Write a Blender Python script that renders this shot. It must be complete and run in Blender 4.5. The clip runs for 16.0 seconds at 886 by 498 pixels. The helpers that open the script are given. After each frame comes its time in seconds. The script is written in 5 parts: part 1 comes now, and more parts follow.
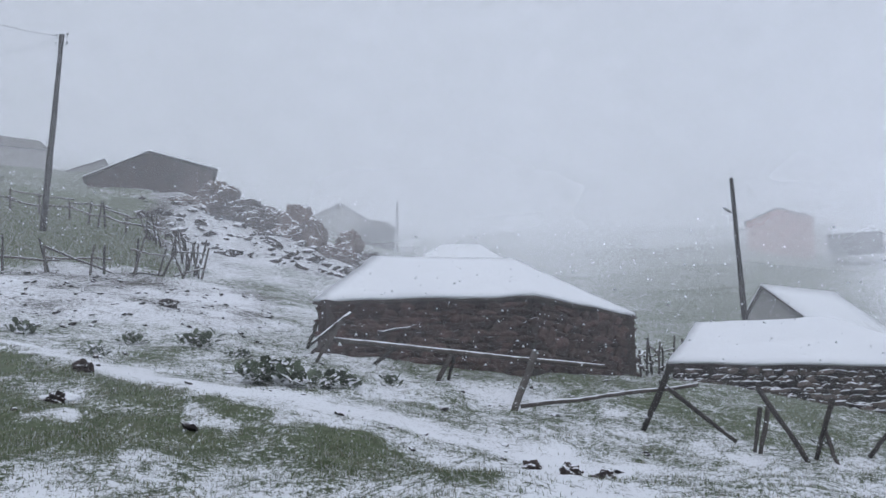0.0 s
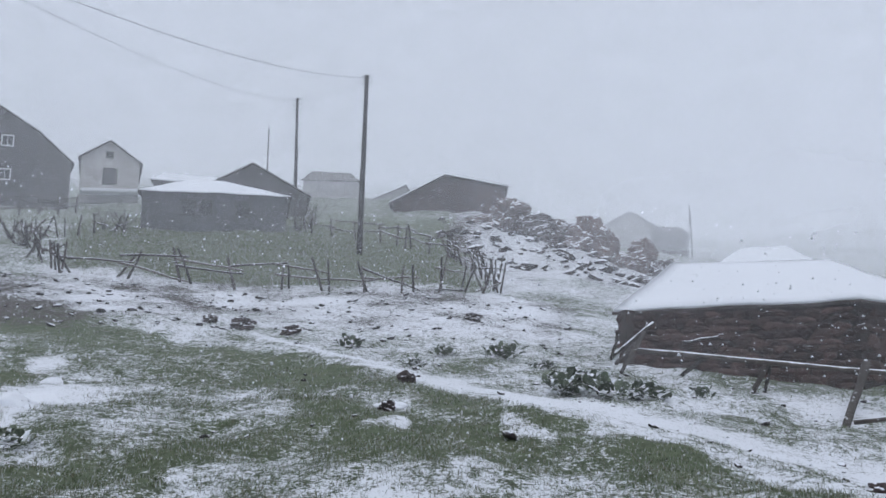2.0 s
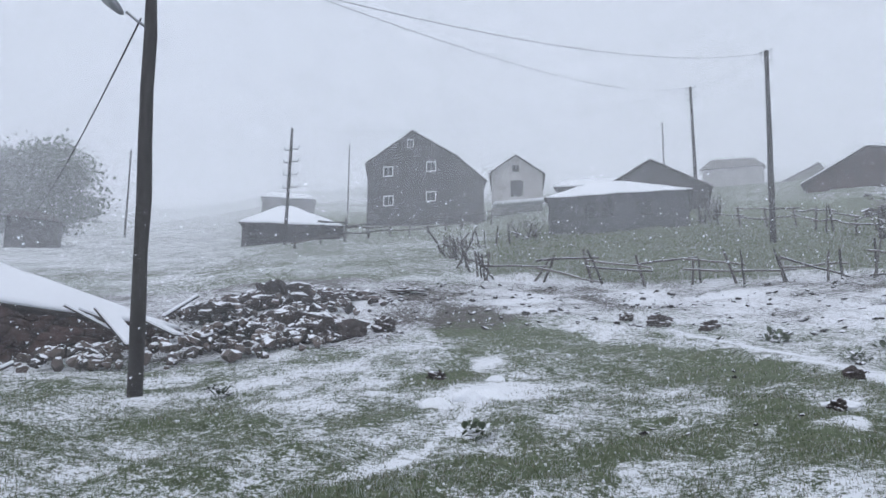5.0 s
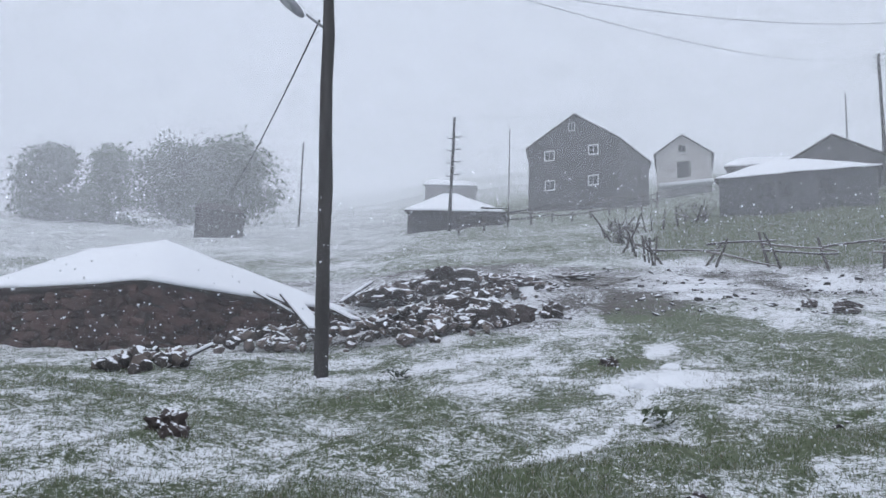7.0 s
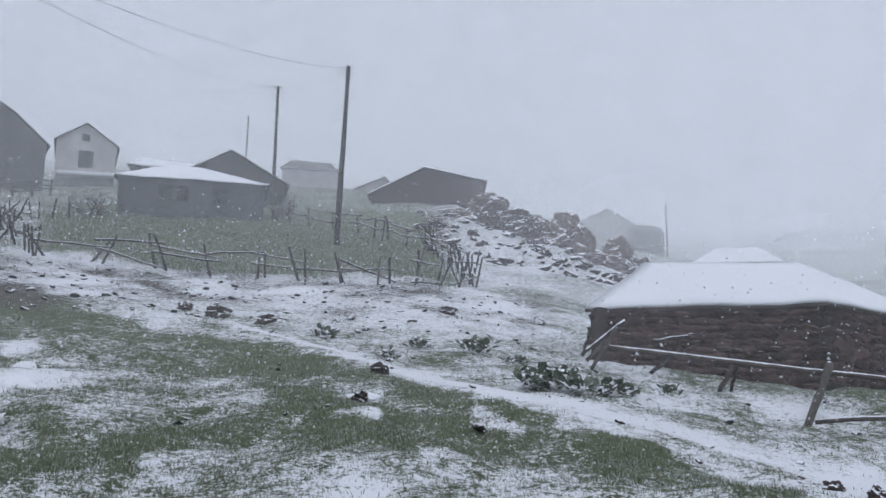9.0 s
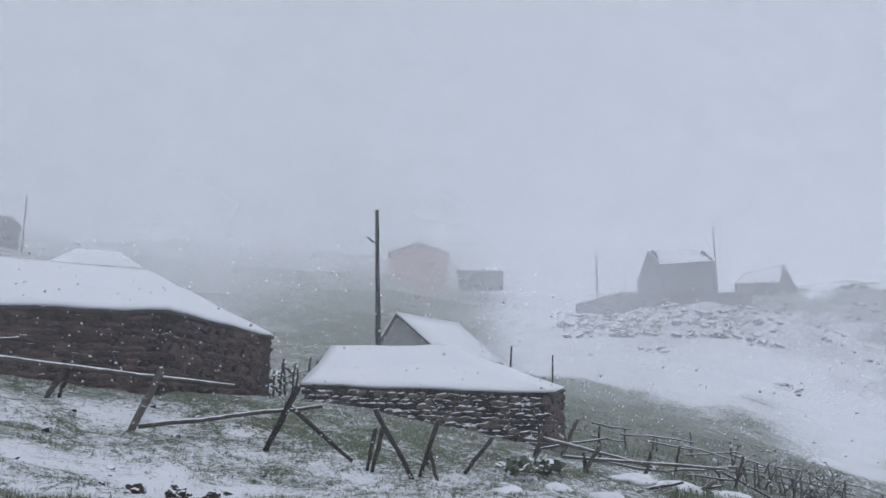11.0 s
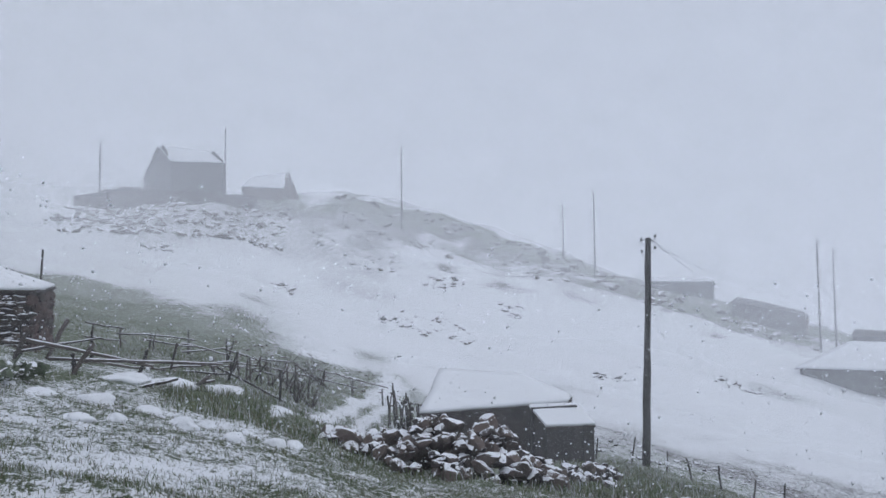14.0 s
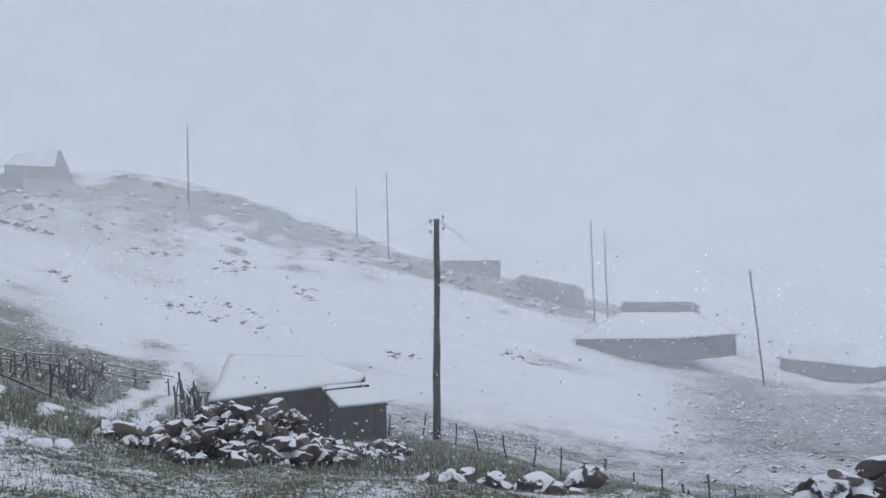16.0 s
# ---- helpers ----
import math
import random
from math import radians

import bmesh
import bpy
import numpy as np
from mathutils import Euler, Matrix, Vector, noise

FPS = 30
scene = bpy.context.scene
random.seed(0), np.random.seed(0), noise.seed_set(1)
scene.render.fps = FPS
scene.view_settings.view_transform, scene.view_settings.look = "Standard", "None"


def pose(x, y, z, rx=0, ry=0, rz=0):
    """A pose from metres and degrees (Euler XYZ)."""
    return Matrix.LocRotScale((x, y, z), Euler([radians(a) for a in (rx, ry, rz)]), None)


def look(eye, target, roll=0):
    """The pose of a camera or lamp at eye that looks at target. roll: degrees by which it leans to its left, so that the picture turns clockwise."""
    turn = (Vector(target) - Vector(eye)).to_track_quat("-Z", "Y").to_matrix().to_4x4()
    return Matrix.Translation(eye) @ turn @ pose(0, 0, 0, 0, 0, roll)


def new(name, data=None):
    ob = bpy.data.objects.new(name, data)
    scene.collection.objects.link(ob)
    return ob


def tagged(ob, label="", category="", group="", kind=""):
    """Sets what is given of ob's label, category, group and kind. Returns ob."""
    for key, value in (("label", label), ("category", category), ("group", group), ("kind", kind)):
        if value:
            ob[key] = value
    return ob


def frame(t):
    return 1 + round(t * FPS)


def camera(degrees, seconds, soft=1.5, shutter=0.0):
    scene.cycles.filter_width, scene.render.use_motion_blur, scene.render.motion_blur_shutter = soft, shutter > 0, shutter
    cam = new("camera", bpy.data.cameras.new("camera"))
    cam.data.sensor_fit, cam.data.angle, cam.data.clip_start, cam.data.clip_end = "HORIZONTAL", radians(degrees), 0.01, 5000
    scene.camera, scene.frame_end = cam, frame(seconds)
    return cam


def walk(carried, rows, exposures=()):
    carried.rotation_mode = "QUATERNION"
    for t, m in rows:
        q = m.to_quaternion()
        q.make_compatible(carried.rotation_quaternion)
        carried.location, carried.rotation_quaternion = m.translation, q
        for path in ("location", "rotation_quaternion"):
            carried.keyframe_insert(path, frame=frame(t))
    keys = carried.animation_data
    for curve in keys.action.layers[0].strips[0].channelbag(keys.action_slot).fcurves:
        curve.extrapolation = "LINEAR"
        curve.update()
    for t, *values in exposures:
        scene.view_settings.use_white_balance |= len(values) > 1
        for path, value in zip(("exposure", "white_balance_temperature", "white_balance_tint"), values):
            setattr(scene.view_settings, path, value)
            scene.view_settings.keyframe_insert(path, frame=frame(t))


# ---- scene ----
# seconds, heading to the right of +y, pitch, lean, and the step of the feet in x and y
STANCE = [
    (0.00, 37.68, 9.71, -0.93, 0.00, 0.00),
    (0.50, 32.25, 10.39, -0.79, 0.00, 0.00),
    (1.00, 27.16, 10.58, -0.79, 0.00, 0.00),
    (1.50, 22.22, 10.60, -0.55, 0.00, 0.00),
    (2.00, 17.54, 10.68, -0.21, 0.00, 0.00),
    (2.50, 12.98, 10.77, 0.04, 0.00, 0.00),
    (3.00, 8.63, 10.78, 0.21, 0.00, 0.00),
    (3.50, 4.52, 10.77, 0.27, 0.00, 0.00),
    (4.00, 0.32, 10.68, 0.41, 0.00, 0.00),
    (4.50, -4.41, 10.57, 0.33, 0.00, 0.00),
    (5.00, -10.17, 10.46, 0.36, 0.00, 0.00),
    (5.20, -12.75, 10.40, 0.36, 0.00, 0.00),
    (5.70, -18.69, 10.15, 0.53, -0.01, -0.02),
    (6.25, -22.87, 9.74, 0.97, -0.02, -0.08),
    (6.80, -22.70, 9.37, 1.42, -0.03, -0.13),
    (7.30, -17.14, 9.26, 1.63, -0.04, -0.15),
    (7.50, -13.68, 9.28, 1.71, -0.04, -0.15),
    (7.60, -11.80, 9.30, 1.62, -0.04, -0.15),
    (8.00, -3.41, 9.41, 1.58, -0.04, -0.15),
    (8.50, 7.77, 9.69, 1.38, -0.04, -0.15),
    (9.00, 19.12, 10.17, 0.99, -0.04, -0.15),
    (9.50, 30.52, 10.66, 0.49, -0.04, -0.15),
    (10.00, 41.76, 10.93, -0.05, -0.04, -0.15),
    (10.20, 46.13, 10.93, -0.36, -0.04, -0.15),
    (10.70, 56.19, 10.96, -0.35, -0.02, -0.09),
    (11.25, 66.61, 10.52, -0.21, 0.02, 0.07),
    (11.80, 75.57, 9.54, -0.01, 0.06, 0.23),
    (12.30, 81.78, 8.17, 0.17, 0.08, 0.29),
    (12.50, 83.80, 7.52, 0.37, 0.08, 0.29),
    (13.00, 88.30, 5.93, 0.14, 0.08, 0.29),
    (13.50, 91.87, 4.59, -0.12, 0.08, 0.29),
    (14.00, 95.10, 3.65, -0.50, 0.08, 0.29),
    (14.50, 98.49, 2.98, -1.09, 0.08, 0.29),
    (15.00, 102.72, 2.43, -1.73, 0.08, 0.29),
    (15.50, 106.82, 2.11, -2.09, 0.08, 0.29),
    (16.00, 109.22, 2.08, -1.84, 0.08, 0.29),
]
EYE = 1.65          # height of the lens over the turf at the viewer's feet
ARM = 0.5           # the phone is held at arm's length


def stance_pose(az, pitch, lean, dx, dy):
    a, p = radians(az), radians(pitch)
    eye = Vector((ARM * math.sin(a) + dx, ARM * math.cos(a) + dy, EYE))
    way = Vector((math.sin(a) * math.cos(p), math.cos(a) * math.cos(p), math.sin(p)))
    return look(eye, eye + way * 10, lean)


cam = camera(56.37, 16.0)
walk(cam, [(t, stance_pose(*s)) for t, *s in STANCE],
     ((0.0, -0.04), (1.5, 0.01), (3.5, 0.14), (5.2, 0.21), (7.4, 0.21), (9.0, -0.04), (10.1, -0.22), (12.4, -0.18), (16.0, -0.19)))

# ---------------------------------------------------------------- world, sun
SUN_AZ, SUN_EL = 200.0, 58.0
world = bpy.data.worlds.new("overcast_sky")
scene.world = world
world.use_nodes = True
wn, wl = world.node_tree.nodes, world.node_tree.links
wn.clear()
w_out, w_bg, w_mix = wn.new("ShaderNodeOutputWorld"), wn.new("ShaderNodeBackground"), wn.new("ShaderNodeMix")
w_sky, w_scale = wn.new("ShaderNodeTexSky"), wn.new("ShaderNodeVectorMath")
w_sky.sky_type, w_sky.sun_disc = "NISHITA", False
w_sky.sun_elevation, w_sky.sun_rotation = radians(SUN_EL), radians(SUN_AZ)
w_scale.operation = "SCALE"
w_scale.inputs["Scale"].default_value = 0.09
w_mix.data_type = "RGBA"
w_mix.inputs["Factor"].default_value = 0.93          # closed snow cloud over nearly all of the sky
w_mix.inputs["B"].default_value = (0.582, 0.634, 0.760, 1)
wl.new(w_sky.outputs["Color"], w_scale.inputs[0])
wl.new(w_scale.outputs["Vector"], w_mix.inputs["A"])
wl.new(w_mix.outputs["Result"], w_bg.inputs["Color"])
w_bg.inputs["Strength"].default_value = 1.0
wl.new(w_bg.outputs["Background"], w_out.inputs["Surface"])
sun = new("sun", bpy.data.lights.new("sun", "SUN"))
sun.data.energy, sun.data.angle, sun.data.color = 0.72, radians(60), (0.95, 0.975, 1.0)
sa, se = radians(SUN_AZ), radians(SUN_EL)
sun.matrix_world = look((60 * math.sin(sa), 60 * math.cos(sa), 60 * math.tan(se)), (0, 0, 0))
scene.cycles.transparent_max_bounces = 24


# ---------------------------------------------------------------- materials
def tree_of(name):
    m = bpy.data.materials.new(name)
    m.use_nodes = True
    nt = m.node_tree
    return m, nt, nt.nodes["Principled BSDF"]


def put(nt, kind, **kw):
    n = nt.nodes.new(kind)
    for k, v in kw.items():
        n.inputs[k].default_value = v
    return n


def coords(nt, world_space=True):
    if world_space:
        return nt.nodes.new("ShaderNodeNewGeometry").outputs["Position"]
    return nt.nodes.new("ShaderNodeTexCoord").outputs["Object"]


def noise_of(nt, scale, detail=4.0, rough=0.6, world_space=True, stretch=None):
    n = put(nt, "ShaderNodeTexNoise", Scale=scale, Detail=detail, Roughness=rough)
    src = coords(nt, world_space)
    if stretch:
        mp = nt.nodes.new("ShaderNodeMapping")
        mp.inputs["Scale"].default_value = stretch
        nt.links.new(src, mp.inputs["Vector"])
        src = mp.outputs["Vector"]
    nt.links.new(src, n.inputs["Vector"])
    return n.outputs["Fac"]


def ramp_of(nt, fac, *stops):
    r = nt.nodes.new("ShaderNodeValToRGB")
    el = r.color_ramp.elements
    while len(el) < len(stops):
        el.new(0.5)
    for e, (p, c) in zip(el, stops):
        e.position, e.color = p, (*c, 1) if len(c) == 3 else c
    nt.links.new(fac, r.inputs["Fac"])
    return r.outputs["Color"]


def calc(nt, op, a, b=None, c=None):
    n = nt.nodes.new("ShaderNodeMath")
    n.operation = op
    for i, v in enumerate((a, b, c)):
        if v is None:
            continue
        if isinstance(v, (int, float)):
            n.inputs[i].default_value = v
        else:
            nt.links.new(v, n.inputs[i])
    return n.outputs[0]


def step_of(nt, v, lo, hi):
    n = put(nt, "ShaderNodeMapRange", **{"From Min": lo, "From Max": hi})
    n.interpolation_type = "SMOOTHSTEP"
    nt.links.new(v, n.inputs["Value"])
    return n.outputs["Result"]


def blend(nt, fac, a, b):
    n = nt.nodes.new("ShaderNodeMix")
    n.data_type = "RGBA"
    for key, v in (("Factor", fac), ("A", a), ("B", b)):
        if isinstance(v, tuple):
            n.inputs[key].default_value = (*v, 1)
        elif isinstance(v, (int, float)):
            n.inputs[key].default_value = v
        else:
            nt.links.new(v, n.inputs[key])
    return n.outputs["Result"]


def relief(nt, bsdf, height, strength, distance):
    b = put(nt, "ShaderNodeBump", Strength=strength, Distance=distance)
    nt.links.new(height, b.inputs["Height"])
    nt.links.new(b.outputs["Normal"], bsdf.inputs["Normal"])


SNOW = (0.80, 0.82, 0.86)


def snow_material():
    m, nt, b = tree_of("fresh_snow")
    n1, n2 = noise_of(nt, 0.9, 5), noise_of(nt, 14, 5, 0.7)
    nt.links.new(blend(nt, n1, (0.74, 0.76, 0.80), (0.84, 0.86, 0.89)), b.inputs["Base Color"])
    b.inputs["Roughness"].default_value = 0.85
    relief(nt, b, calc(nt, "ADD", n1, calc(nt, "MULTIPLY", n2, 0.35)), 0.5, 0.12)
    return m


def weathered(name, dark, light, scale=6.0, stretch=None, snowy=0.0, grit=30.0, bump=0.02, rough=0.9, per_piece=0.25):
    """Weathered wood, stone, plaster or sod; snowy: how readily snow lies on faces that look up."""
    m, nt, b = tree_of(name)
    n1 = noise_of(nt, scale, 6, 0.65, stretch=stretch)
    n2 = noise_of(nt, grit, 4, 0.7, stretch=stretch)
    n3 = noise_of(nt, 0.45, 3)
    info = nt.nodes.new("ShaderNodeObjectInfo").outputs["Random"]
    v = calc(nt, "ADD", calc(nt, "MULTIPLY", n1, 0.6), calc(nt, "MULTIPLY", n2, 0.25))
    v = calc(nt, "ADD", v, calc(nt, "MULTIPLY", calc(nt, "SUBTRACT", n3, 0.5), 0.35))
    v = calc(nt, "ADD", v, calc(nt, "MULTIPLY", calc(nt, "SUBTRACT", info, 0.5), per_piece))
    col = blend(nt, step_of(nt, v, 0.2, 0.7), dark, light)
    if snowy > 0:
        up = nt.nodes.new("ShaderNodeSeparateXYZ")
        nt.links.new(nt.nodes.new("ShaderNodeNewGeometry").outputs["Normal"], up.inputs[0])
        lie = calc(nt, "ADD", up.outputs["Z"], calc(nt, "MULTIPLY", calc(nt, "SUBTRACT", n1, 0.5), 1.1))
        col = blend(nt, step_of(nt, lie, 1.0 - snowy, 1.12 - snowy), col, SNOW)
    nt.links.new(col, b.inputs["Base Color"])
    b.inputs["Roughness"].default_value = rough
    relief(nt, b, v, 0.8, bump)
    return m


def turf_material():
    m, nt, b = tree_of("snow_dusted_turf")
    at = nt.nodes.new("ShaderNodeAttribute")
    at.attribute_name = "snow_cover"
    mid, tuft, fine, frost = noise_of(nt, 2.6, 6, 0.7), noise_of(nt, 8.0, 5, 0.7), noise_of(nt, 26, 4, 0.75), noise_of(nt, 70, 3, 0.8)
    v = calc(nt, "ADD", at.outputs["Fac"], calc(nt, "MULTIPLY", calc(nt, "SUBTRACT", mid, 0.5), 0.6))
    v = calc(nt, "ADD", v, calc(nt, "MULTIPLY", calc(nt, "SUBTRACT", tuft, 0.5), 1.45))
    v = calc(nt, "ADD", v, calc(nt, "MULTIPLY", calc(nt, "SUBTRACT", fine, 0.5), 1.75))
    v = calc(nt, "ADD", v, calc(nt, "MULTIPLY", calc(nt, "SUBTRACT", frost, 0.5), 1.3))
    snow = step_of(nt, v, 0.40, 0.62)
    grass = ramp_of(nt, mid, (0.25, (0.058, 0.078, 0.042)), (0.45, (0.092, 0.120, 0.062)),
                    (0.6, (0.122, 0.142, 0.082)), (0.78, (0.155, 0.140, 0.098)))
    # gaps between tufts darkened in the grass colour, where the relief is low too
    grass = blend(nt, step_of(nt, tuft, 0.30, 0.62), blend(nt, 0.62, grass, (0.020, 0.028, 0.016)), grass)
    grass = blend(nt, step_of(nt, fine, 0.40, 0.75), grass, (0.140, 0.162, 0.105))
    soil = blend(nt, fine, (0.030, 0.026, 0.024), (0.100, 0.085, 0.074))
    rocky = nt.nodes.new("ShaderNodeAttribute")
    rocky.attribute_name = "bare_stone"
    under = blend(nt, step_of(nt, calc(nt, "ADD", rocky.outputs["Fac"], calc(nt, "MULTIPLY", calc(nt, "SUBTRACT", mid, 0.5), 0.8)), 0.4, 0.6), grass, soil)
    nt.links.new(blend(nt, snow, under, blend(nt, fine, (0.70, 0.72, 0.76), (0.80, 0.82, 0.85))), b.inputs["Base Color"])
    b.inputs["Roughness"].default_value = 0.9
    h = calc(nt, "ADD", calc(nt, "MULTIPLY", snow, 0.35), calc(nt, "ADD", calc(nt, "MULTIPLY", mid, 0.8), calc(nt, "ADD", calc(nt, "MULTIPLY", tuft, 0.6), calc(nt, "MULTIPLY", fine, 0.25))))
    relief(nt, b, h, 0.5, 0.09)
    return m


def plain(name, colour, rough=0.5, metal=0.0):
    m, nt, b = tree_of(name)
    n = noise_of(nt, 12, 4)
    dark = tuple(c * 0.75 for c in colour)
    nt.links.new(blend(nt, n, dark, colour), b.inputs["Base Color"])
    b.inputs["Roughness"].default_value, b.inputs["Metallic"].default_value = rough, metal
    return m


def haze_material(name, thickness, wisps):
    """White see-through surface standing in for haze; part of what lies behind shows through."""
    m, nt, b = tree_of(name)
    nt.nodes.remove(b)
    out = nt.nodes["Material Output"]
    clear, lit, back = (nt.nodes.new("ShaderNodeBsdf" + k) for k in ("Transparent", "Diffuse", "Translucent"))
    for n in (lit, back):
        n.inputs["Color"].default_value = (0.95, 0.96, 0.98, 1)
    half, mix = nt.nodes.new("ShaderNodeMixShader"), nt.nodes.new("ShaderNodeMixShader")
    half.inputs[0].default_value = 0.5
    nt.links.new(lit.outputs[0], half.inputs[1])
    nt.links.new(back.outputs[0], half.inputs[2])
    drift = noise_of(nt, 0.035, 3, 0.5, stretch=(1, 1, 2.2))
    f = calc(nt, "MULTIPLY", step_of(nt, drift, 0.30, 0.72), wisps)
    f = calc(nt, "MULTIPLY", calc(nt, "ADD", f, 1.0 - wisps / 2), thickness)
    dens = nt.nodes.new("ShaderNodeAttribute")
    dens.attribute_name = "haze_share"
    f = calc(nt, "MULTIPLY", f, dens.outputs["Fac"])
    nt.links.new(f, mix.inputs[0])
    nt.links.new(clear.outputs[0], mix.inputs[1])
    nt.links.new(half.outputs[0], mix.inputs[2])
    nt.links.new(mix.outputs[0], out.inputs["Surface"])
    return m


MAT = {
    "snow": snow_material(),
    "turf": turf_material(),
    "sod": weathered("dark_fieldstone_wall", (0.026, 0.021, 0.021), (0.088, 0.068, 0.064), 3.0, grit=18, bump=0.05, snowy=0.25),
    "stone": weathered("grey_brown_fieldstone", (0.035, 0.030, 0.030), (0.150, 0.120, 0.108), 4.0, grit=25, bump=0.04, snowy=0.42, per_piece=0.5),
    "bare_stone": weathered("dark_wall_stone", (0.030, 0.019, 0.018), (0.104, 0.066, 0.060), 5.0, grit=25, bump=0.03, snowy=0.04, per_piece=0.35),
    "rock": weathered("reddish_outcrop_rock", (0.050, 0.042, 0.042), (0.185, 0.140, 0.125), 1.4, grit=9, bump=0.35, snowy=0.47, per_piece=0.3),
    "board": weathered("weathered_dark_boards", (0.028, 0.026, 0.028), (0.080, 0.074, 0.074), 3.0, (1, 1, 0.12), grit=14, bump=0.02),
    "red_board": weathered("red_brown_boards", (0.038, 0.022, 0.020), (0.095, 0.058, 0.052), 3.0, (1, 1, 0.12), grit=14, bump=0.02),
    "timber": weathered("old_grey_timber", (0.022, 0.020, 0.019), (0.080, 0.070, 0.064), 5.0, grit=30, bump=0.01, snowy=0.06, per_piece=0.4),
    "rail": weathered("snow_lined_rail", (0.035, 0.030, 0.028), (0.120, 0.102, 0.090), 5.0, grit=30, bump=0.01, snowy=0.50, per_piece=0.4),
    "pole": weathered("tarred_pole_wood", (0.018, 0.017, 0.018), (0.060, 0.056, 0.056), 5.0, (1, 1, 0.1), grit=24, bump=0.01),
    "grey_wall": weathered("grey_rendered_wall", (0.036, 0.038, 0.041), (0.078, 0.080, 0.085), 1.2, grit=8, bump=0.02),
    "white_wall": weathered("dirty_white_plaster", (0.36, 0.35, 0.34), (0.58, 0.57, 0.56), 0.9, grit=7, bump=0.02),
    "pale_wall": weathered("grey_plaster_gable", (0.22, 0.215, 0.21), (0.36, 0.35, 0.34), 0.9, grit=7, bump=0.02),
    "pink_wall": weathered("salmon_painted_wall", (0.38, 0.17, 0.15), (0.52, 0.26, 0.22), 0.8, grit=7, bump=0.02),
    "frame": plain("white_window_frame", (0.50, 0.50, 0.50)),
    "glass": plain("dark_window_glass", (0.020, 0.022, 0.026), 0.12),
    "dark_door": plain("dark_doorway_wood", (0.030, 0.026, 0.026), 0.8),
    "roof": weathered("rusted_dark_roofing", (0.030, 0.026, 0.026), (0.085, 0.070, 0.066), 2.0, grit=12, bump=0.02),
    "metal": plain("galvanised_steel", (0.35, 0.36, 0.38), 0.45, 0.8),
    "porcelain": plain("grey_porcelain", (0.30, 0.31, 0.33), 0.3),
    "cable": plain("black_cable", (0.02, 0.02, 0.02), 0.6),
    "lens": plain("clouded_lamp_lens", (0.45, 0.47, 0.48), 0.3),
}


# ---------------------------------------------------------------- ground
rng = np.random.default_rng(7)
LATTICE = rng.random((256, 256))


def lattice_noise(x, y):
    """Smooth noise in 0..1 on the plan, one cell a metre."""
    xi, yi = np.floor(x).astype(int), np.floor(y).astype(int)
    fx, fy = x - xi, y - yi
    fx, fy = fx * fx * (3 - 2 * fx), fy * fy * (3 - 2 * fy)
    a, b = LATTICE[xi & 255, yi & 255], LATTICE[(xi + 1) & 255, yi & 255]
    c, d = LATTICE[xi & 255, (yi + 1) & 255], LATTICE[(xi + 1) & 255, (yi + 1) & 255]
    return (a * (1 - fx) + b * fx) * (1 - fy) + (c * (1 - fx) + d * fx) * fy


def rolls(x, y, size, octaves=4):
    v, amp, tot = 0.0, 1.0, 0.0
    for k in range(octaves):
        v = v + amp * lattice_noise(x / size + 17.3 * k, y / size + 5.1 * k)
        tot, amp, size = tot + amp, amp * 0.5, size * 0.5
    return v / tot - 0.5


def bend(xk, yk, x):
    """A smooth curve through the knots (xk, yk), the last axis of yk running along xk."""
    xk, yk = np.asarray(xk, float), np.asarray(yk, float)
    s = np.diff(yk, axis=-1) / np.diff(xk)
    m = np.concatenate([s[..., :1], (s[..., 1:] + s[..., :-1]) / 2 * (s[..., 1:] * s[..., :-1] > 0), s[..., -1:]], -1)
    i = np.clip(np.searchsorted(xk, x) - 1, 0, len(xk) - 2)
    h = xk[i + 1] - xk[i]
    t = np.clip((x - xk[i]) / h, 0, 1)
    return ((2 * t**3 - 3 * t**2 + 1) * yk[..., i] + (t**3 - 2 * t**2 + t) * h * m[..., i]
            + (3 * t**2 - 2 * t**3) * yk[..., i + 1] + (t**3 - t**2) * h * m[..., i + 1])


# slope of the hillside as seen from the viewer, in degrees above the level of the eye, by bearing
NEAR_REACH = (6, 12, 20, 32)
NEAR_SLOPE = {
    -45: (-7.5, -0.9, 1.2, 4.6), -30: (-7.2, -0.7, 2.2, 6.3), -20: (-7.0, 0.0, 3.4, 7.6), -8: (-7.0, 0.3, 4.2, 8.0),
    5: (-7.0, 0.4, 4.2, 7.6), 17: (-7.2, 0.3, 3.6, 7.5), 28: (-7.4, -0.3, 2.8, 5.8), 44: (-7.6, -3.7, 0.6, 2.4),
    57: (-7.8, -5.1, -0.9, 0.8), 68: (-8.2, -6.0, -3.2, -2.2), 80: (-10.0, -8.2, -5.6, -4.0),
    92: (-13.0, -12.0, -10.8, -8.8), 108: (-14.6, -13.4, -11.9, -10.6), 120: (-15.4, -14.8, -14.6, -13.6),
    136: (-15.8, -15.6, -15.6, -14.6),
}
FAR_REACH = (46, 75, 120, 250)
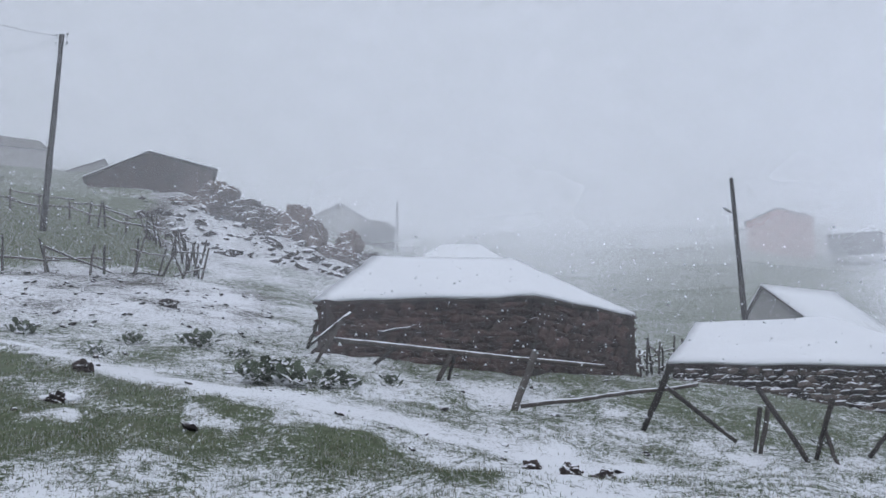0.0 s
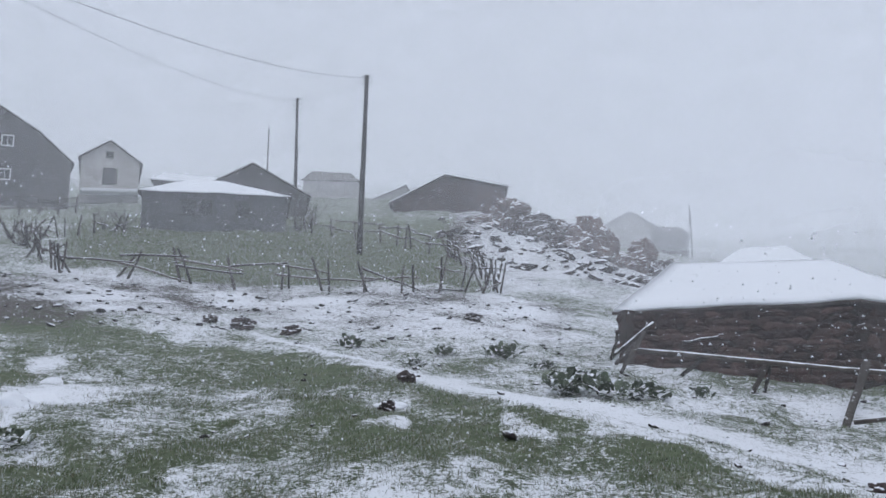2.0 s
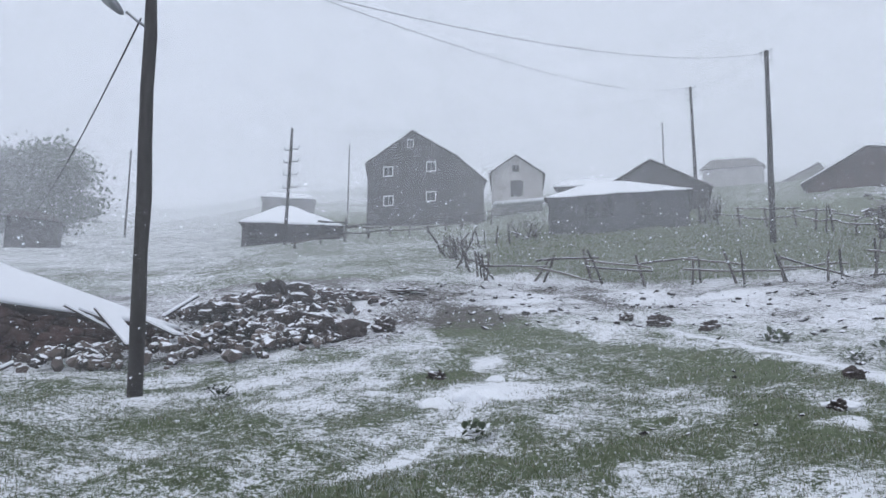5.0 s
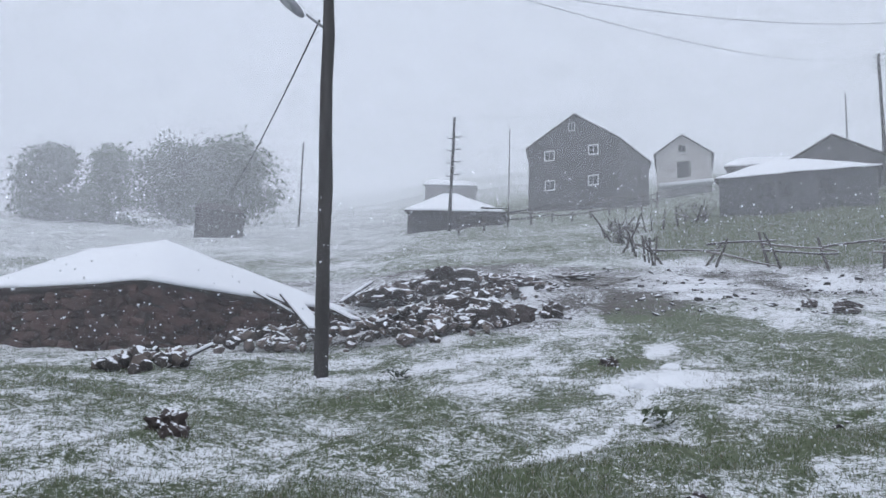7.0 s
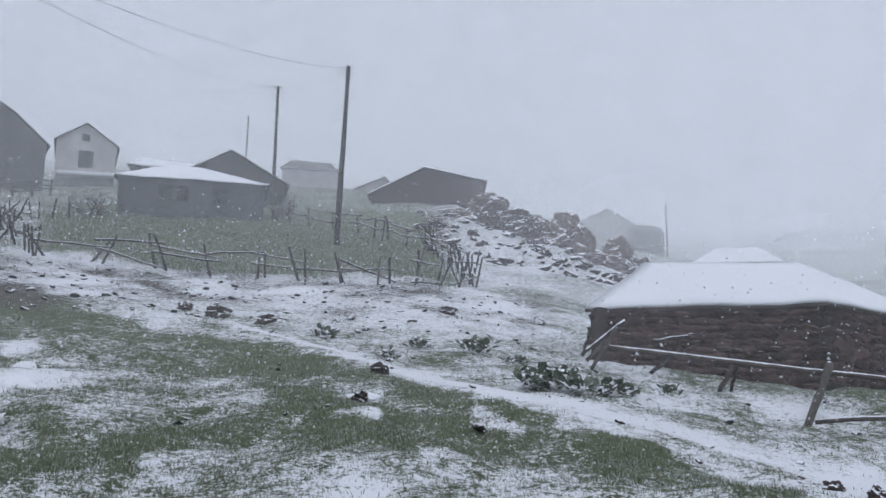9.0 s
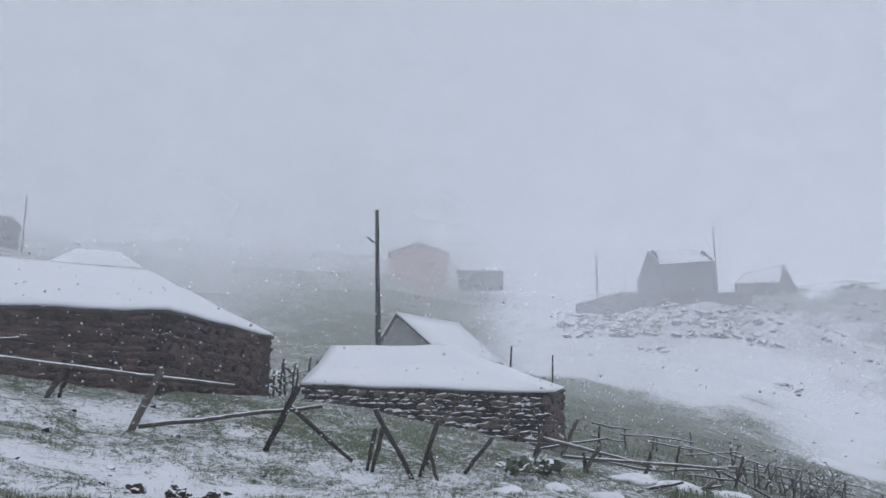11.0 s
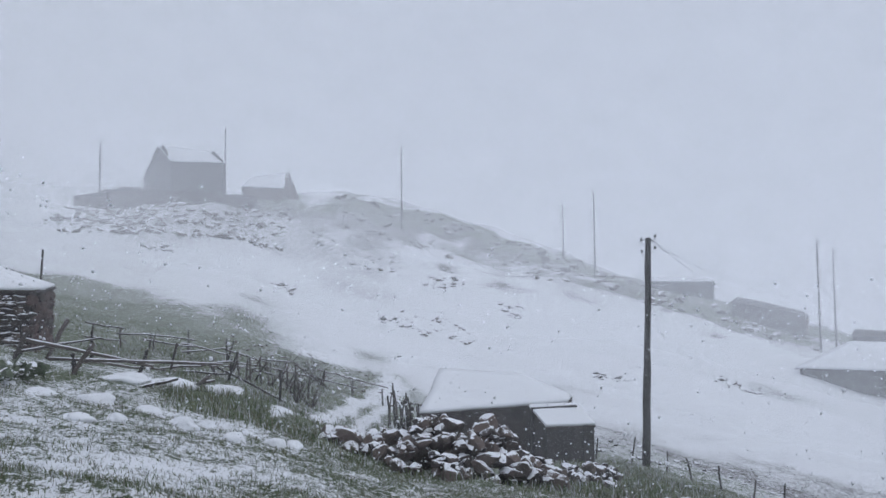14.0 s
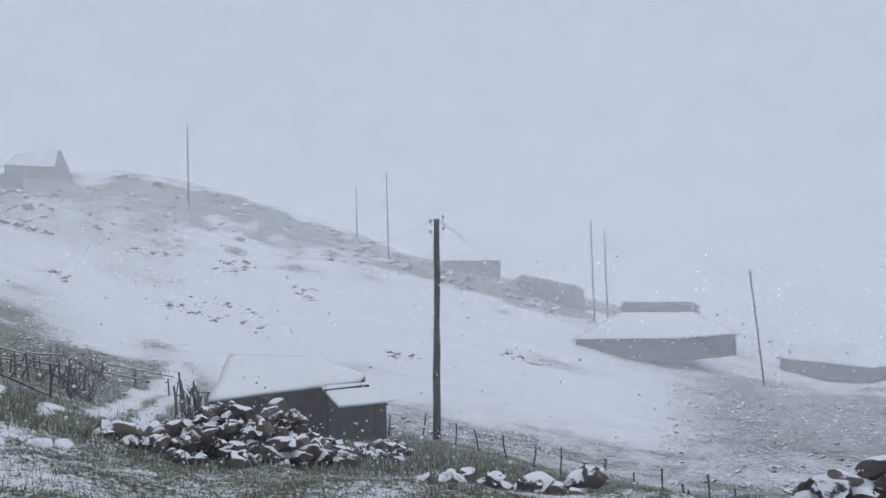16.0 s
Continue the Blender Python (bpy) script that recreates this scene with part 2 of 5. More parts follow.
FAR_SLOPE = {
    -45: (7.0, 8.6, 9.8, 11.0), -30: (8.6, 10.0, 11.2, 12.0), -20: (9.8, 11.6, 13.0, 13.6), -8: (10.6, 12.2, 13.6, 14.2),
    5: (10.9, 13.2, 13.9, 14.4), 17: (10.6, 13.6, 13.8, 14.0), 28: (8.8, 10.6, 10.6, 11.2), 44: (4.0, 6.5, 8.6, 10.4),
    57: (3.0, 6.0, 8.4, 10.2), 68: (0.4, 3.8, 7.0, 9.4), 80: (-2.6, 3.2, 7.2, 7.2), 92: (-5.8, -0.6, 6.2, 4.0),
    108: (-8.6, -3.6, 1.4, -0.6), 120: (-11.0, -6.6, -1.9, -3.4), 136: (-12.0, -8.6, -6.2, -6.6),
}
BEARINGS = sorted(NEAR_SLOPE)
REACH = (0, *NEAR_REACH, *FAR_REACH, 900)
knots = []
for b in BEARINGS:
    el = np.radians([*NEAR_SLOPE[b], *FAR_SLOPE[b]])
    z = np.array([*NEAR_REACH, *FAR_REACH]) * np.tan(el)
    knots.append([-EYE, *z, z[-1] + 650 * np.tan(el[-1]) * 0.55])
knots = [np.mean([knots[0], knots[-1]], 0)] + knots + [np.mean([knots[0], knots[-1]], 0)]
FINE_R = np.expm1(np.linspace(0, np.log1p(900), 500))
FINE_B = np.arange(-135, 226)
by_reach = bend(REACH, np.array(knots), FINE_R)
HILL = bend((-135, *BEARINGS, 225), by_reach.T, FINE_B) + EYE


def smooth(v, lo, hi):
    t = np.clip((v - lo) / (hi - lo), 0, 1)
    return t * t * (3 - 2 * t)


def polar(x, y):
    return (np.degrees(np.arctan2(x, y)) + 135) % 360 - 135, np.hypot(x, y)


def reach_scale(r):
    """Distance on a scale on which a degree of bearing and a step in depth look alike from the viewer."""
    return 9.5 * np.log(np.maximum(r, 0.5))


def off_line(b, r, line):
    """How far a place lies from a line of (bearing, distance) marks, in degrees as the viewer sees it."""
    v, best = reach_scale(r), np.full(np.shape(b), 99.0)
    for (b0, r0), (b1, r1) in zip(line, line[1:]):
        v0, v1 = reach_scale(r0), reach_scale(r1)
        t = np.clip(((b - b0) * (b1 - b0) + (v - v0) * (v1 - v0)) / ((b1 - b0) ** 2 + (v1 - v0) ** 2), 0, 1)
        best = np.minimum(best, np.hypot(b - b0 - t * (b1 - b0), v - v0 - t * (v1 - v0)))
    return best


FOOTPATH = ((5.0, 21.0), (9, 18.2), (13, 16.0), (18, 13.6), (24, 11.9), (29, 11.4), (34.5, 11.2), (40, 10.9), (45, 10.4))


def off_track(x, y):
    """Distance from the middle of the footpath that climbs across the slope, 1 at its worn edge."""
    b, r = polar(x, y)
    return off_line(b, r, FOOTPATH) / (0.42 + 0.55 * smooth(b, 3, 26))


def hill_height(x, y):
    x, y = np.asarray(x, float), np.asarray(y, float)
    b, r = polar(x, y)
    fi = np.log1p(np.minimum(r, 899)) / np.log1p(900) * 499
    fb = np.clip(b + 135, 0, 359.999)
    i, j = np.minimum(fi.astype(int), 498), fb.astype(int)
    u, v = fi - i, fb - j
    z = (HILL[i, j] * (1 - u) + HILL[i + 1, j] * u) * (1 - v) + (HILL[i, j + 1] * (1 - u) + HILL[i + 1, j + 1] * u) * v
    z0 = rolls(x, y, 5.0, 3) * 0.36 + rolls(x + 40, y, 1.5, 4) * 0.26
    stony = smooth(b, 16, 20) * (1 - smooth(b, 31, 36)) * smooth(r, 40, 50) * (1 - smooth(r, 72, 85))
    stony = np.maximum(stony, 0.8 * smooth(b, 70, 76) * (1 - smooth(b, 92, 100)) * smooth(r, 75, 95) * (1 - smooth(r, 112, 125)))
    z0 = z0 + stony * (rolls(x, y + 9, 4.0, 5) * 2.2)
    z0 = z0 + rolls(x, y + 60, 0.5, 2) * 0.16 * (1 - smooth(r, 16, 28))
    calm = smooth(off_track(x, y), 0.4, 1.6) * 0.75 + 0.25
    lip = bend((-30, 0, 4, 13, 24, 32, 42, 50, 62), (26, 21.5, 19, 14.6, 10.6, 9.2, 7.8, 6.8, 5.2), b)
    z = z + (0.17 - 0.11 * smooth(b, 12, 20)) * np.exp(-((r - lip) / (0.10 * r + 0.4)) ** 2) * smooth(b, -16, 0) * (1 - smooth(b, 26, 40))
    far = smooth(r, 60, 160)
    return z + z0 * calm * smooth(r, 1.0, 4.0) * (1 + 3 * far) + far * rolls(x, y, 45, 3) * 6


def ground(az, r):
    """The point of the hillside at that bearing and distance."""
    x, y = r * math.sin(radians(az)), r * math.cos(radians(az))
    return Vector((x, y, float(hill_height(x, y))))


def sight(az, r, el):
    """The point at that bearing, distance and angle above the level of the eye."""
    return Vector((r * math.sin(radians(az)), r * math.cos(radians(az)), EYE + r * math.tan(radians(el))))


# streaks of open turf and of closed snow on the near slope: half width, cover, line of (bearing, distance)
TURF_STROKES = (
    (1.3, 0.28, ((-7.2, 20.0), (-10.1, 13.9), (-13.9, 10.6), (-16.8, 9.5))),
    (1.7, 0.35, ((-5.0, 18.0), (0.5, 15.5), (6.0, 14.5), (10.0, 14.0))),
    (1.05, 0.0, ((-9.8, 22.0), (-7.3, 21.8), (-4.9, 20.3))),
    (0.75, 0.18, ((-4.9, 19.8), (-0.9, 18.8), (2.9, 17.4), (6.8, 16.0))),
    (0.75, 0.18, ((7.4, 16.0), (12.5, 13.4), (17.8, 11.8), (21.1, 10.7), (25.8, 9.9), (30.1, 9.0), (36.0, 8.2))),
    (1.1, 0.24, ((8.1, 12.9), (8.8, 9.6), (4.4, 8.3), (-0.5, 7.8))),
    (1.1, 0.26, ((11.0, 8.5), (17.4, 8.2), (22.4, 8.5), (28.4, 8.2), (34.0, 7.6), (40.0, 6.5))),
    (0.9, 0.24, ((-4.8, 8.8), (-3.3, 7.7))),
    (1.0, 0.24, ((5.2, 15.0), (9.0, 11.0), (13.0, 9.8), (20.0, 9.6))),
    (0.32, 0.78, ((-17.0, 6.8), (-11.1, 8.0), (-9.4, 9.6), (-6.6, 12.8))),
    (0.45, 0.85, ((-7.8, 16.4), (-6.4, 16.8))),
    (0.6, 0.52, ((-3.7, 13.8), (1.5, 12.3))),
    (0.75, 0.76, ((1.3, 7.2), (5.2, 7.4), (10.4, 7.0), (15.6, 6.6))),
    (0.45, 0.92, ((12.2, 9.4), (14.9, 9.6))),
    (0.8, 0.62, ((-23.0, 14.0), (-18.8, 14.3))),
    (0.6, 0.80, ((21.6, 10.2), (24.4, 9.0))),
    (0.5, 0.78, ((18.0, 7.6), (20.9, 7.5))),
    (0.5, 0.98, ((83.0, 18.5), (85.8, 24.0), (88.4, 34.0), (91.2, 47.0))),
    (0.42, 0.98, ((87.4, 20.0), (88.8, 28.0), (91.8, 46.0))),
    (0.6, 0.66, ((27.0, 9.6), (33.0, 9.4), (39.0, 8.6), (45.0, 7.6))),
)


def cover_of(x, y):
    """How much snow lies: 0 none, 1 closed; and how much bare stone shows below it."""
    b, r = polar(x, y)
    bs = b + (rolls(x, y, 1.6, 4) * 18 + rolls(x + 20, y, 0.5, 2) * 14) / (6 + r)
    rs = r * (1 + rolls(x + 70, y, 2.0, 4) * 0.11)
    b = b + rolls(x, y, 3.0, 3) * 50 / (6 + r)
    r = r * (1 + rolls(x + 70, y, 4.0, 3) * 0.30)

    def zone(b0, b1, r0, r1, sb=3.0, sr=0.12):
        return smooth(b, b0 - sb, b0 + sb) * (1 - smooth(b, b1 - sb, b1 + sb)) * smooth(r, r0 * (1 - sr), r0 * (1 + sr)) * (1 - smooth(r, r1 * (1 - sr), r1 * (1 + sr)))

    c = np.full(np.shape(x), 0.50) + rolls(x, y, 7, 3) * 0.25

    def lay(c, z, v):
        return c * (1 - z) + v * z

    c = lay(c, zone(-60, 12, 2, 12), 0.43)
    c = lay(c, zone(10, 27, 2, 11), 0.56)
    c = lay(c, zone(27, 62, 2, 11), 0.50)
    c = lay(c, zone(-44, -12, 11, 19), 0.46)
    c = lay(c, zone(-60, 30, 20, 32, 4), 0.47)
    c = lay(c, zone(-26, -8, 26, 60, 4), 0.41)
    c = lay(c, zone(-24, 32, 54, 115, 3), 0.34)
    c = lay(c, zone(-6.5, 20, 33.5, 58, 1.2, 0.04), 0.02 + 0.7 * np.clip(rolls(x, y, 2.2, 3) - 0.12, 0, 1))
    c = lay(c, zone(19, 36, 36, 75, 3), 0.64)
    c = lay(c, zone(34, 60, 13, 30, 4), 0.30)
    c = lay(c, zone(24, 44, 11, 18, 4), 0.52)
    c = lay(c, zone(46, 78, 6, 18, 4), 0.54)
    c = lay(c, zone(50, 73, 13.5, 23, 3), 0.30)
    c = lay(c, zone(50, 67, 22, 130, 5), 0.34)
    c = lay(c, zone(70, 91, 22, 43, 3, 0.26), 0.30)
    c = lay(c, zone(66, 160, 44, 300, 4, 0.16), 0.90 - 1.5 * np.clip(rolls(x, y, 11, 5) - 0.13, 0, 0.3))
    c = lay(c, zone(64, 84, 23, 58, 3, 0.10), 0.25)
    c = lay(c, zone(82.5, 92, 24, 51, 2, 0.08), 0.36)
    c = lay(c, zone(60, 84, 4, 15, 4), 0.55)
    c = lay(c, zone(84, 104, 4, 15, 4), 0.34)
    c = lay(c, zone(76, 98, 15, 24, 3), 0.14)
    c = lay(c, zone(98, 134, 15, 31, 3, 0.07), 0.16)
    c = lay(c, zone(124, 175, 44, 90, 4), 0.46)
    c = lay(c, zone(80, 128, 99, 126, 3, 0.05), 0.36)
    c = lay(c, zone(72, 92, 80, 104, 3) * 0.8, 0.56)
    c = lay(c, zone(-70, -24, 46, 200, 5), 0.56)
    d = off_track(x, y)
    c = c + 0.05 * (1 - smooth(r, 30, 36)) + 0.05 * smooth(r, 18, 22) * (1 - smooth(r, 30, 34))
    for wide, value, line in TURF_STROKES:
        c = lay(c, (1 - smooth(off_line(bs, rs, line), wide * 0.35, wide * 1.3)) * 0.9, value)
    c = lay(c, 1 - smooth(d + rolls(x, y, 1.0, 4) * 2.6, 0.5, 1.35), 0.80)
    b0 = polar(x, y)[0]
    stone = 0.9 * zone(18, 36, 40, 75, 3) + 0.8 * zone(70, 100, 60, 112) + 0.9 * zone(-34, -14, 19, 34, 3) + 0.6 * zone(100, 160, 34, 110)
    rough = zone(-26, 28, 22, 34, 4)          # trodden, stony strip below the yard
    stone = stone + 0.62 * rough
    c = c + rolls(x, y + 25, 1.7, 4) * 1.0 * rough
    c = c + (rolls(x, y, 2.4, 4) * 0.36 + rolls(x + 50, y, 0.8, 3) * 0.36) * (1 - 0.6 * smooth(r, 30, 60))
    along, aside = x * 0.45 + y * 0.89, x * 0.89 - y * 0.45      # wind-drawn streaks up the slope
    c = c + rolls(along * 0.35, aside, 0.8, 3) * 0.55 * (1 - smooth(r, 14, 22)) * (1 - smooth(b, 56, 70))
    c = c - rolls(x, y + 60, 0.5, 2) * 0.42 * (1 - smooth(r, 16, 28))
    c = lay(c, (1 - smooth(d + rolls(x, y, 0.6, 4) * 2.8, 0.10, 0.95)) * (0.92 - 0.5 * smooth(b0, 30, 40)), 0.90)
    return c, np.clip(stone, 0, 1)


def mesh_object(name, verts, faces, mat, smooth_faces=True):
    me = bpy.data.meshes.new(name)
    me.from_pydata(verts, [], faces)
    if smooth_faces:
        me.polygons.foreach_set("use_smooth", np.ones(len(me.polygons), bool))
    me.materials.append(mat)
    me.update()
    return new(name, me)


def build_ground():
    az = np.concatenate([np.arange(-70, 155, 0.5), np.arange(155, 290, 5.0)])
    rr = np.concatenate([0.6 * 1.05 ** np.arange(0, 33), 3.0 * 1.0095 ** np.arange(0, 200), 19.9 * 1.0165 ** np.arange(0, 234)])
    A, R = np.meshgrid(np.radians(az), rr)
    X, Y = R * np.sin(A), R * np.cos(A)
    Z = hill_height(X, Y)
    n, k = A.shape[1], A.shape[0]
    verts = np.stack([X, Y, Z], -1).reshape(-1, 3)
    verts = np.vstack([verts, [[0, 0, float(hill_height(0.0, 0.0))]]])
    i = np.arange(k - 1)[:, None] * n
    j = np.arange(n)[None, :]
    j2 = (j + 1) % n
    quads = np.stack([i + j, i + n + j, i + n + j2, i + j2], -1).reshape(-1, 4)
    fan = [(len(verts) - 1, int(a), int((a + 1) % n)) for a in range(n)]
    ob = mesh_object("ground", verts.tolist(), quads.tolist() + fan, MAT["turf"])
    c, s = cover_of(verts[:, 0], verts[:, 1])
    for key, v in (("snow_cover", c), ("bare_stone", s)):
        ob.data.attributes.new(key, "FLOAT", "POINT").data.foreach_set("value", v.astype(np.float32))
    return tagged(ob, "steep grassy hillside dusted with patchy fresh snow", "hillside", kind="structure")


build_ground()


# haze as see-through sheets round the viewpoint, one behind the other, thicker with distance
def haze_sheet(reach, thickness, low, high, spread=None):
    """A haze sheet centred on the viewpoint, or over the bearings spread = (from, to), thinning out at its ends."""
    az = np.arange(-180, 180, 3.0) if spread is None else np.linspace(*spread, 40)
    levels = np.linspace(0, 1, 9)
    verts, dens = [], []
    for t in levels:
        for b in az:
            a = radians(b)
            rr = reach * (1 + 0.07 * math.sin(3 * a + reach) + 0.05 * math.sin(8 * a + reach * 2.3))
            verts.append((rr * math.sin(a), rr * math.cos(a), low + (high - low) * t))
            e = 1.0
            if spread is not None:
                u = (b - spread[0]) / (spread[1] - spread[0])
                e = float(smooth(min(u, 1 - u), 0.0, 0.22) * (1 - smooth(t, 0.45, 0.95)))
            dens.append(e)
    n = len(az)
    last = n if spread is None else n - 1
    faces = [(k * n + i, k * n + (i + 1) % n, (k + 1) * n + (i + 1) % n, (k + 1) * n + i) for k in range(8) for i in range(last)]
    ob = mesh_object("mist", verts, faces, haze_material("see_through_haze", thickness, 0.3 if spread is None else 1.1))
    ob.data.attributes.new("haze_share", "FLOAT", "POINT").data.foreach_set("value", np.array(dens, np.float32))
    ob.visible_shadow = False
    return tagged(ob, "see-through haze sheet set round the viewpoint", "mist", "mist", "stuff")


# the nearest sheets are added to lift the darkest tones
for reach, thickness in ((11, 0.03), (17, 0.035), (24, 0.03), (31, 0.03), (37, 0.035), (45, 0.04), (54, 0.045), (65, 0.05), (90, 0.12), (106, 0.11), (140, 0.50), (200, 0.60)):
    haze_sheet(reach, thickness, -30 - reach * 0.3, reach * 0.85)
# more haze sheets, set by bearing, to pale the valley, meadow and far houses
haze_sheet(52, 0.09, -20, 22, (56, 175))
haze_sheet(76, 0.11, -26, 36, (50, 180))
haze_sheet(98, 0.24, -20, 60, (18, 77))
haze_sheet(84, 0.22, -20, 44, (34, 80))
haze_sheet(58, 0.32, -14, 15, (58, 79))


# ---------------------------------------------------------------- parts and things
def part(name, bm, mat, parent, label="", smooth_faces=False):
    me = bpy.data.meshes.new(name)
    bm.to_mesh(me)
    bm.free()
    me.materials.append(mat)
    if smooth_faces:
        me.polygons.foreach_set("use_smooth", np.ones(len(me.polygons), bool))
    ob = new(name, me)
    ob.parent = parent
    return tagged(ob, label) if label else ob


def thing(name, base, label, category, group=""):
    ob = new(name)
    ob.location = base
    ob.empty_display_size = 0.3
    return tagged(ob, label, category, group)


def tube(bm, points, radii, sides=8):
    """A round bar through the points, closed at both ends."""
    rings, up = [], Vector((0.31, 0.52, 0.79))
    for i, p in enumerate(points):
        d = (points[min(i + 1, len(points) - 1)] - points[max(i - 1, 0)]).normalized()
        u = d.cross(up if abs(d.dot(up)) < 0.95 else Vector((1, 0, 0))).normalized()
        v = d.cross(u)
        rings.append([bm.verts.new(p + (u * math.cos(k * math.tau / sides) + v * math.sin(k * math.tau / sides)) * radii[i]) for k in range(sides)])
    for a, b in zip(rings, rings[1:]):
        for k in range(sides):
            bm.faces.new((a[k], a[(k + 1) % sides], b[(k + 1) % sides], b[k]))
    bm.faces.new(rings[0])
    bm.faces.new(rings[-1][::-1])
    bmesh.ops.recalc_face_normals(bm, faces=bm.faces)
    return bm


def crooked(a, b, r0, r1, bumps=4, wander=0.03, rnd=random):
    """Points and radii of a rough branch or pole from a to b."""
    pts, rad = [], []
    for i in range(bumps + 1):
        t = i / bumps
        w = wander * (0 if i in (0, bumps) else 1)
        pts.append(a.lerp(b, t) + Vector((rnd.uniform(-w, w), rnd.uniform(-w, w), rnd.uniform(-w, w))))
        rad.append((r0 + (r1 - r0) * t) * rnd.uniform(0.88, 1.12))
    return pts, rad


def slab(bm, outline, inward):
    """A plate: the outline, and the same moved by inward, joined round the edge."""
    a = [bm.verts.new(p) for p in outline]
    b = [bm.verts.new(p + inward) for p in outline]
    bm.faces.new(a)
    bm.faces.new(b[::-1])
    for i in range(len(a)):
        j = (i + 1) % len(a)
        bm.faces.new((a[j], a[i], b[i], b[j]))
    bmesh.ops.recalc_face_normals(bm, faces=bm.faces)
    return bm


def box(bm, m, sx, sy, sz, bevel=0.0):
    made = bmesh.ops.create_cube(bm, size=1.0, matrix=m @ Matrix.Diagonal((sx, sy, sz, 1)))
    if bevel:
        edges = {e for v in made["verts"] for e in v.link_edges}
        bmesh.ops.bevel(bm, geom=list(edges), offset=bevel, segments=2, affect="EDGES")
    return bm


def roof_sheet(faces, thick, lift, cuts, wobble, seed):
    """A roof plate of the given faces, thick metres deep, its surface uneven."""
    bm = bmesh.new()
    index = {}
    for f in faces:
        vs = []
        for p in f:
            key = tuple(round(c, 4) for c in p)
            if key not in index:
                index[key] = bm.verts.new(p + Vector((0, 0, lift)))
            vs.append(index[key])
        bm.faces.new(vs)
    bmesh.ops.recalc_face_normals(bm, faces=bm.faces)
    if sum(f.normal.z for f in bm.faces) < 0:
        bmesh.ops.reverse_faces(bm, faces=bm.faces)
    if cuts:
        bmesh.ops.triangulate(bm, faces=bm.faces)
        bmesh.ops.subdivide_edges(bm, edges=bm.edges, cuts=cuts, use_grid_fill=True)
    for v in bm.verts:
        q = v.co * 1.1 + Vector((seed * 3.1, 0, 0))
        v.co += Vector((noise.noise(q), noise.noise(q + Vector((9, 0, 0))), noise.noise(q * 0.7 + Vector((0, 7, 0))))) * wobble
        q = q * 4.3
        v.co += Vector((noise.noise(q), noise.noise(q + Vector((5, 0, 0))), noise.noise(q + Vector((0, 3, 0))) * 0.5)) * wobble * 0.7
    top = list(bm.faces)
    made = bmesh.ops.extrude_face_region(bm, geom=top)
    for g in made["geom"]:
        if isinstance(g, bmesh.types.BMVert):
            g.co.z += thick
    bmesh.ops.recalc_face_normals(bm, faces=bm.faces)
    return bm


def house(name, label, a, c, e, ridge, wall_mat, category="house", base_drop=2.5, over=0.35, snow=0.16, hip=(True, True), wall_label="", seed=1, wobble=0.05):
    """A house over four corners: a, c the front eave, e behind c. Each is (bearing, distance, angle) of the eave; ridge gives its two ends."""
    A, C, E = sight(*a), sight(*c), sight(*e)
    D = A + E - C
    P, Q = sight(*ridge[0]), sight(*ridge[1])
    mid = (A + C + D + E) / 4
    home = thing(name, Vector((mid.x, mid.y, min(A.z, C.z) - base_drop)), label, category)

    def wall(p, q, peak=None):
        along = (q - p).normalized()
        inward = along.cross(Vector((0, 0, 1)))
        inward.z = 0
        inward.normalize()
        if inward.dot(mid - (p + q) / 2) < 0:
            inward = -inward
        low = min(A.z, C.z, D.z, E.z) - base_drop
        out = [Vector((p.x, p.y, low)), Vector((q.x, q.y, low)), q]
        if peak is not None:
            t = (peak - p).dot((q - p)) / (q - p).length_squared
            foot = p + (q - p) * t
            out.append(Vector((foot.x, foot.y, peak.z - 0.05)))
        out.append(p)
        ob = part("wall", slab(bmesh.new(), [v - home.location for v in out], inward * 0.35), wall_mat, home, wall_label)
        return ob

    walls = [wall(A, C), wall(C, E, None if hip[1] else Q), wall(E, D), wall(D, A, None if hip[0] else P)]

    def out_of(v, k):
        d = v - mid
        d.z = 0
        return v + d.normalized() * k * 1.15

    oa, oc, oe, od = (out_of(v, over) for v in (A, C, E, D))
    along = (Q - P).normalized()
    op, oq = P - along * (0 if hip[0] else over), Q + along * (0 if hip[1] else over)
    o = home.location
    faces = [[v - o for v in f] for f in ((oa, oc, oq, op), (oe, od, op, oq))]
    if hip[1]:
        faces.append([v - o for v in (oc, oe, oq)])
    if hip[0]:
        faces.append([v - o for v in (od, oa, op)])
    r = part("roof", roof_sheet(faces, 0.06, -0.02 - snow * 0.6, 11, wobble, seed), MAT["roof"], home, "sagging dark roof under the snow")
    if snow:
        shrink = [[p + (mid - o - p) * 0.012 for p in f] for f in faces]
        part("snow_layer", roof_sheet(shrink, snow, 0.044 - snow * 0.6, 11, wobble, seed), MAT["snow"], home, "smooth fresh snow on the roof", True)
    home["front"] = 0
    return home, walls, (A, C, E, D)


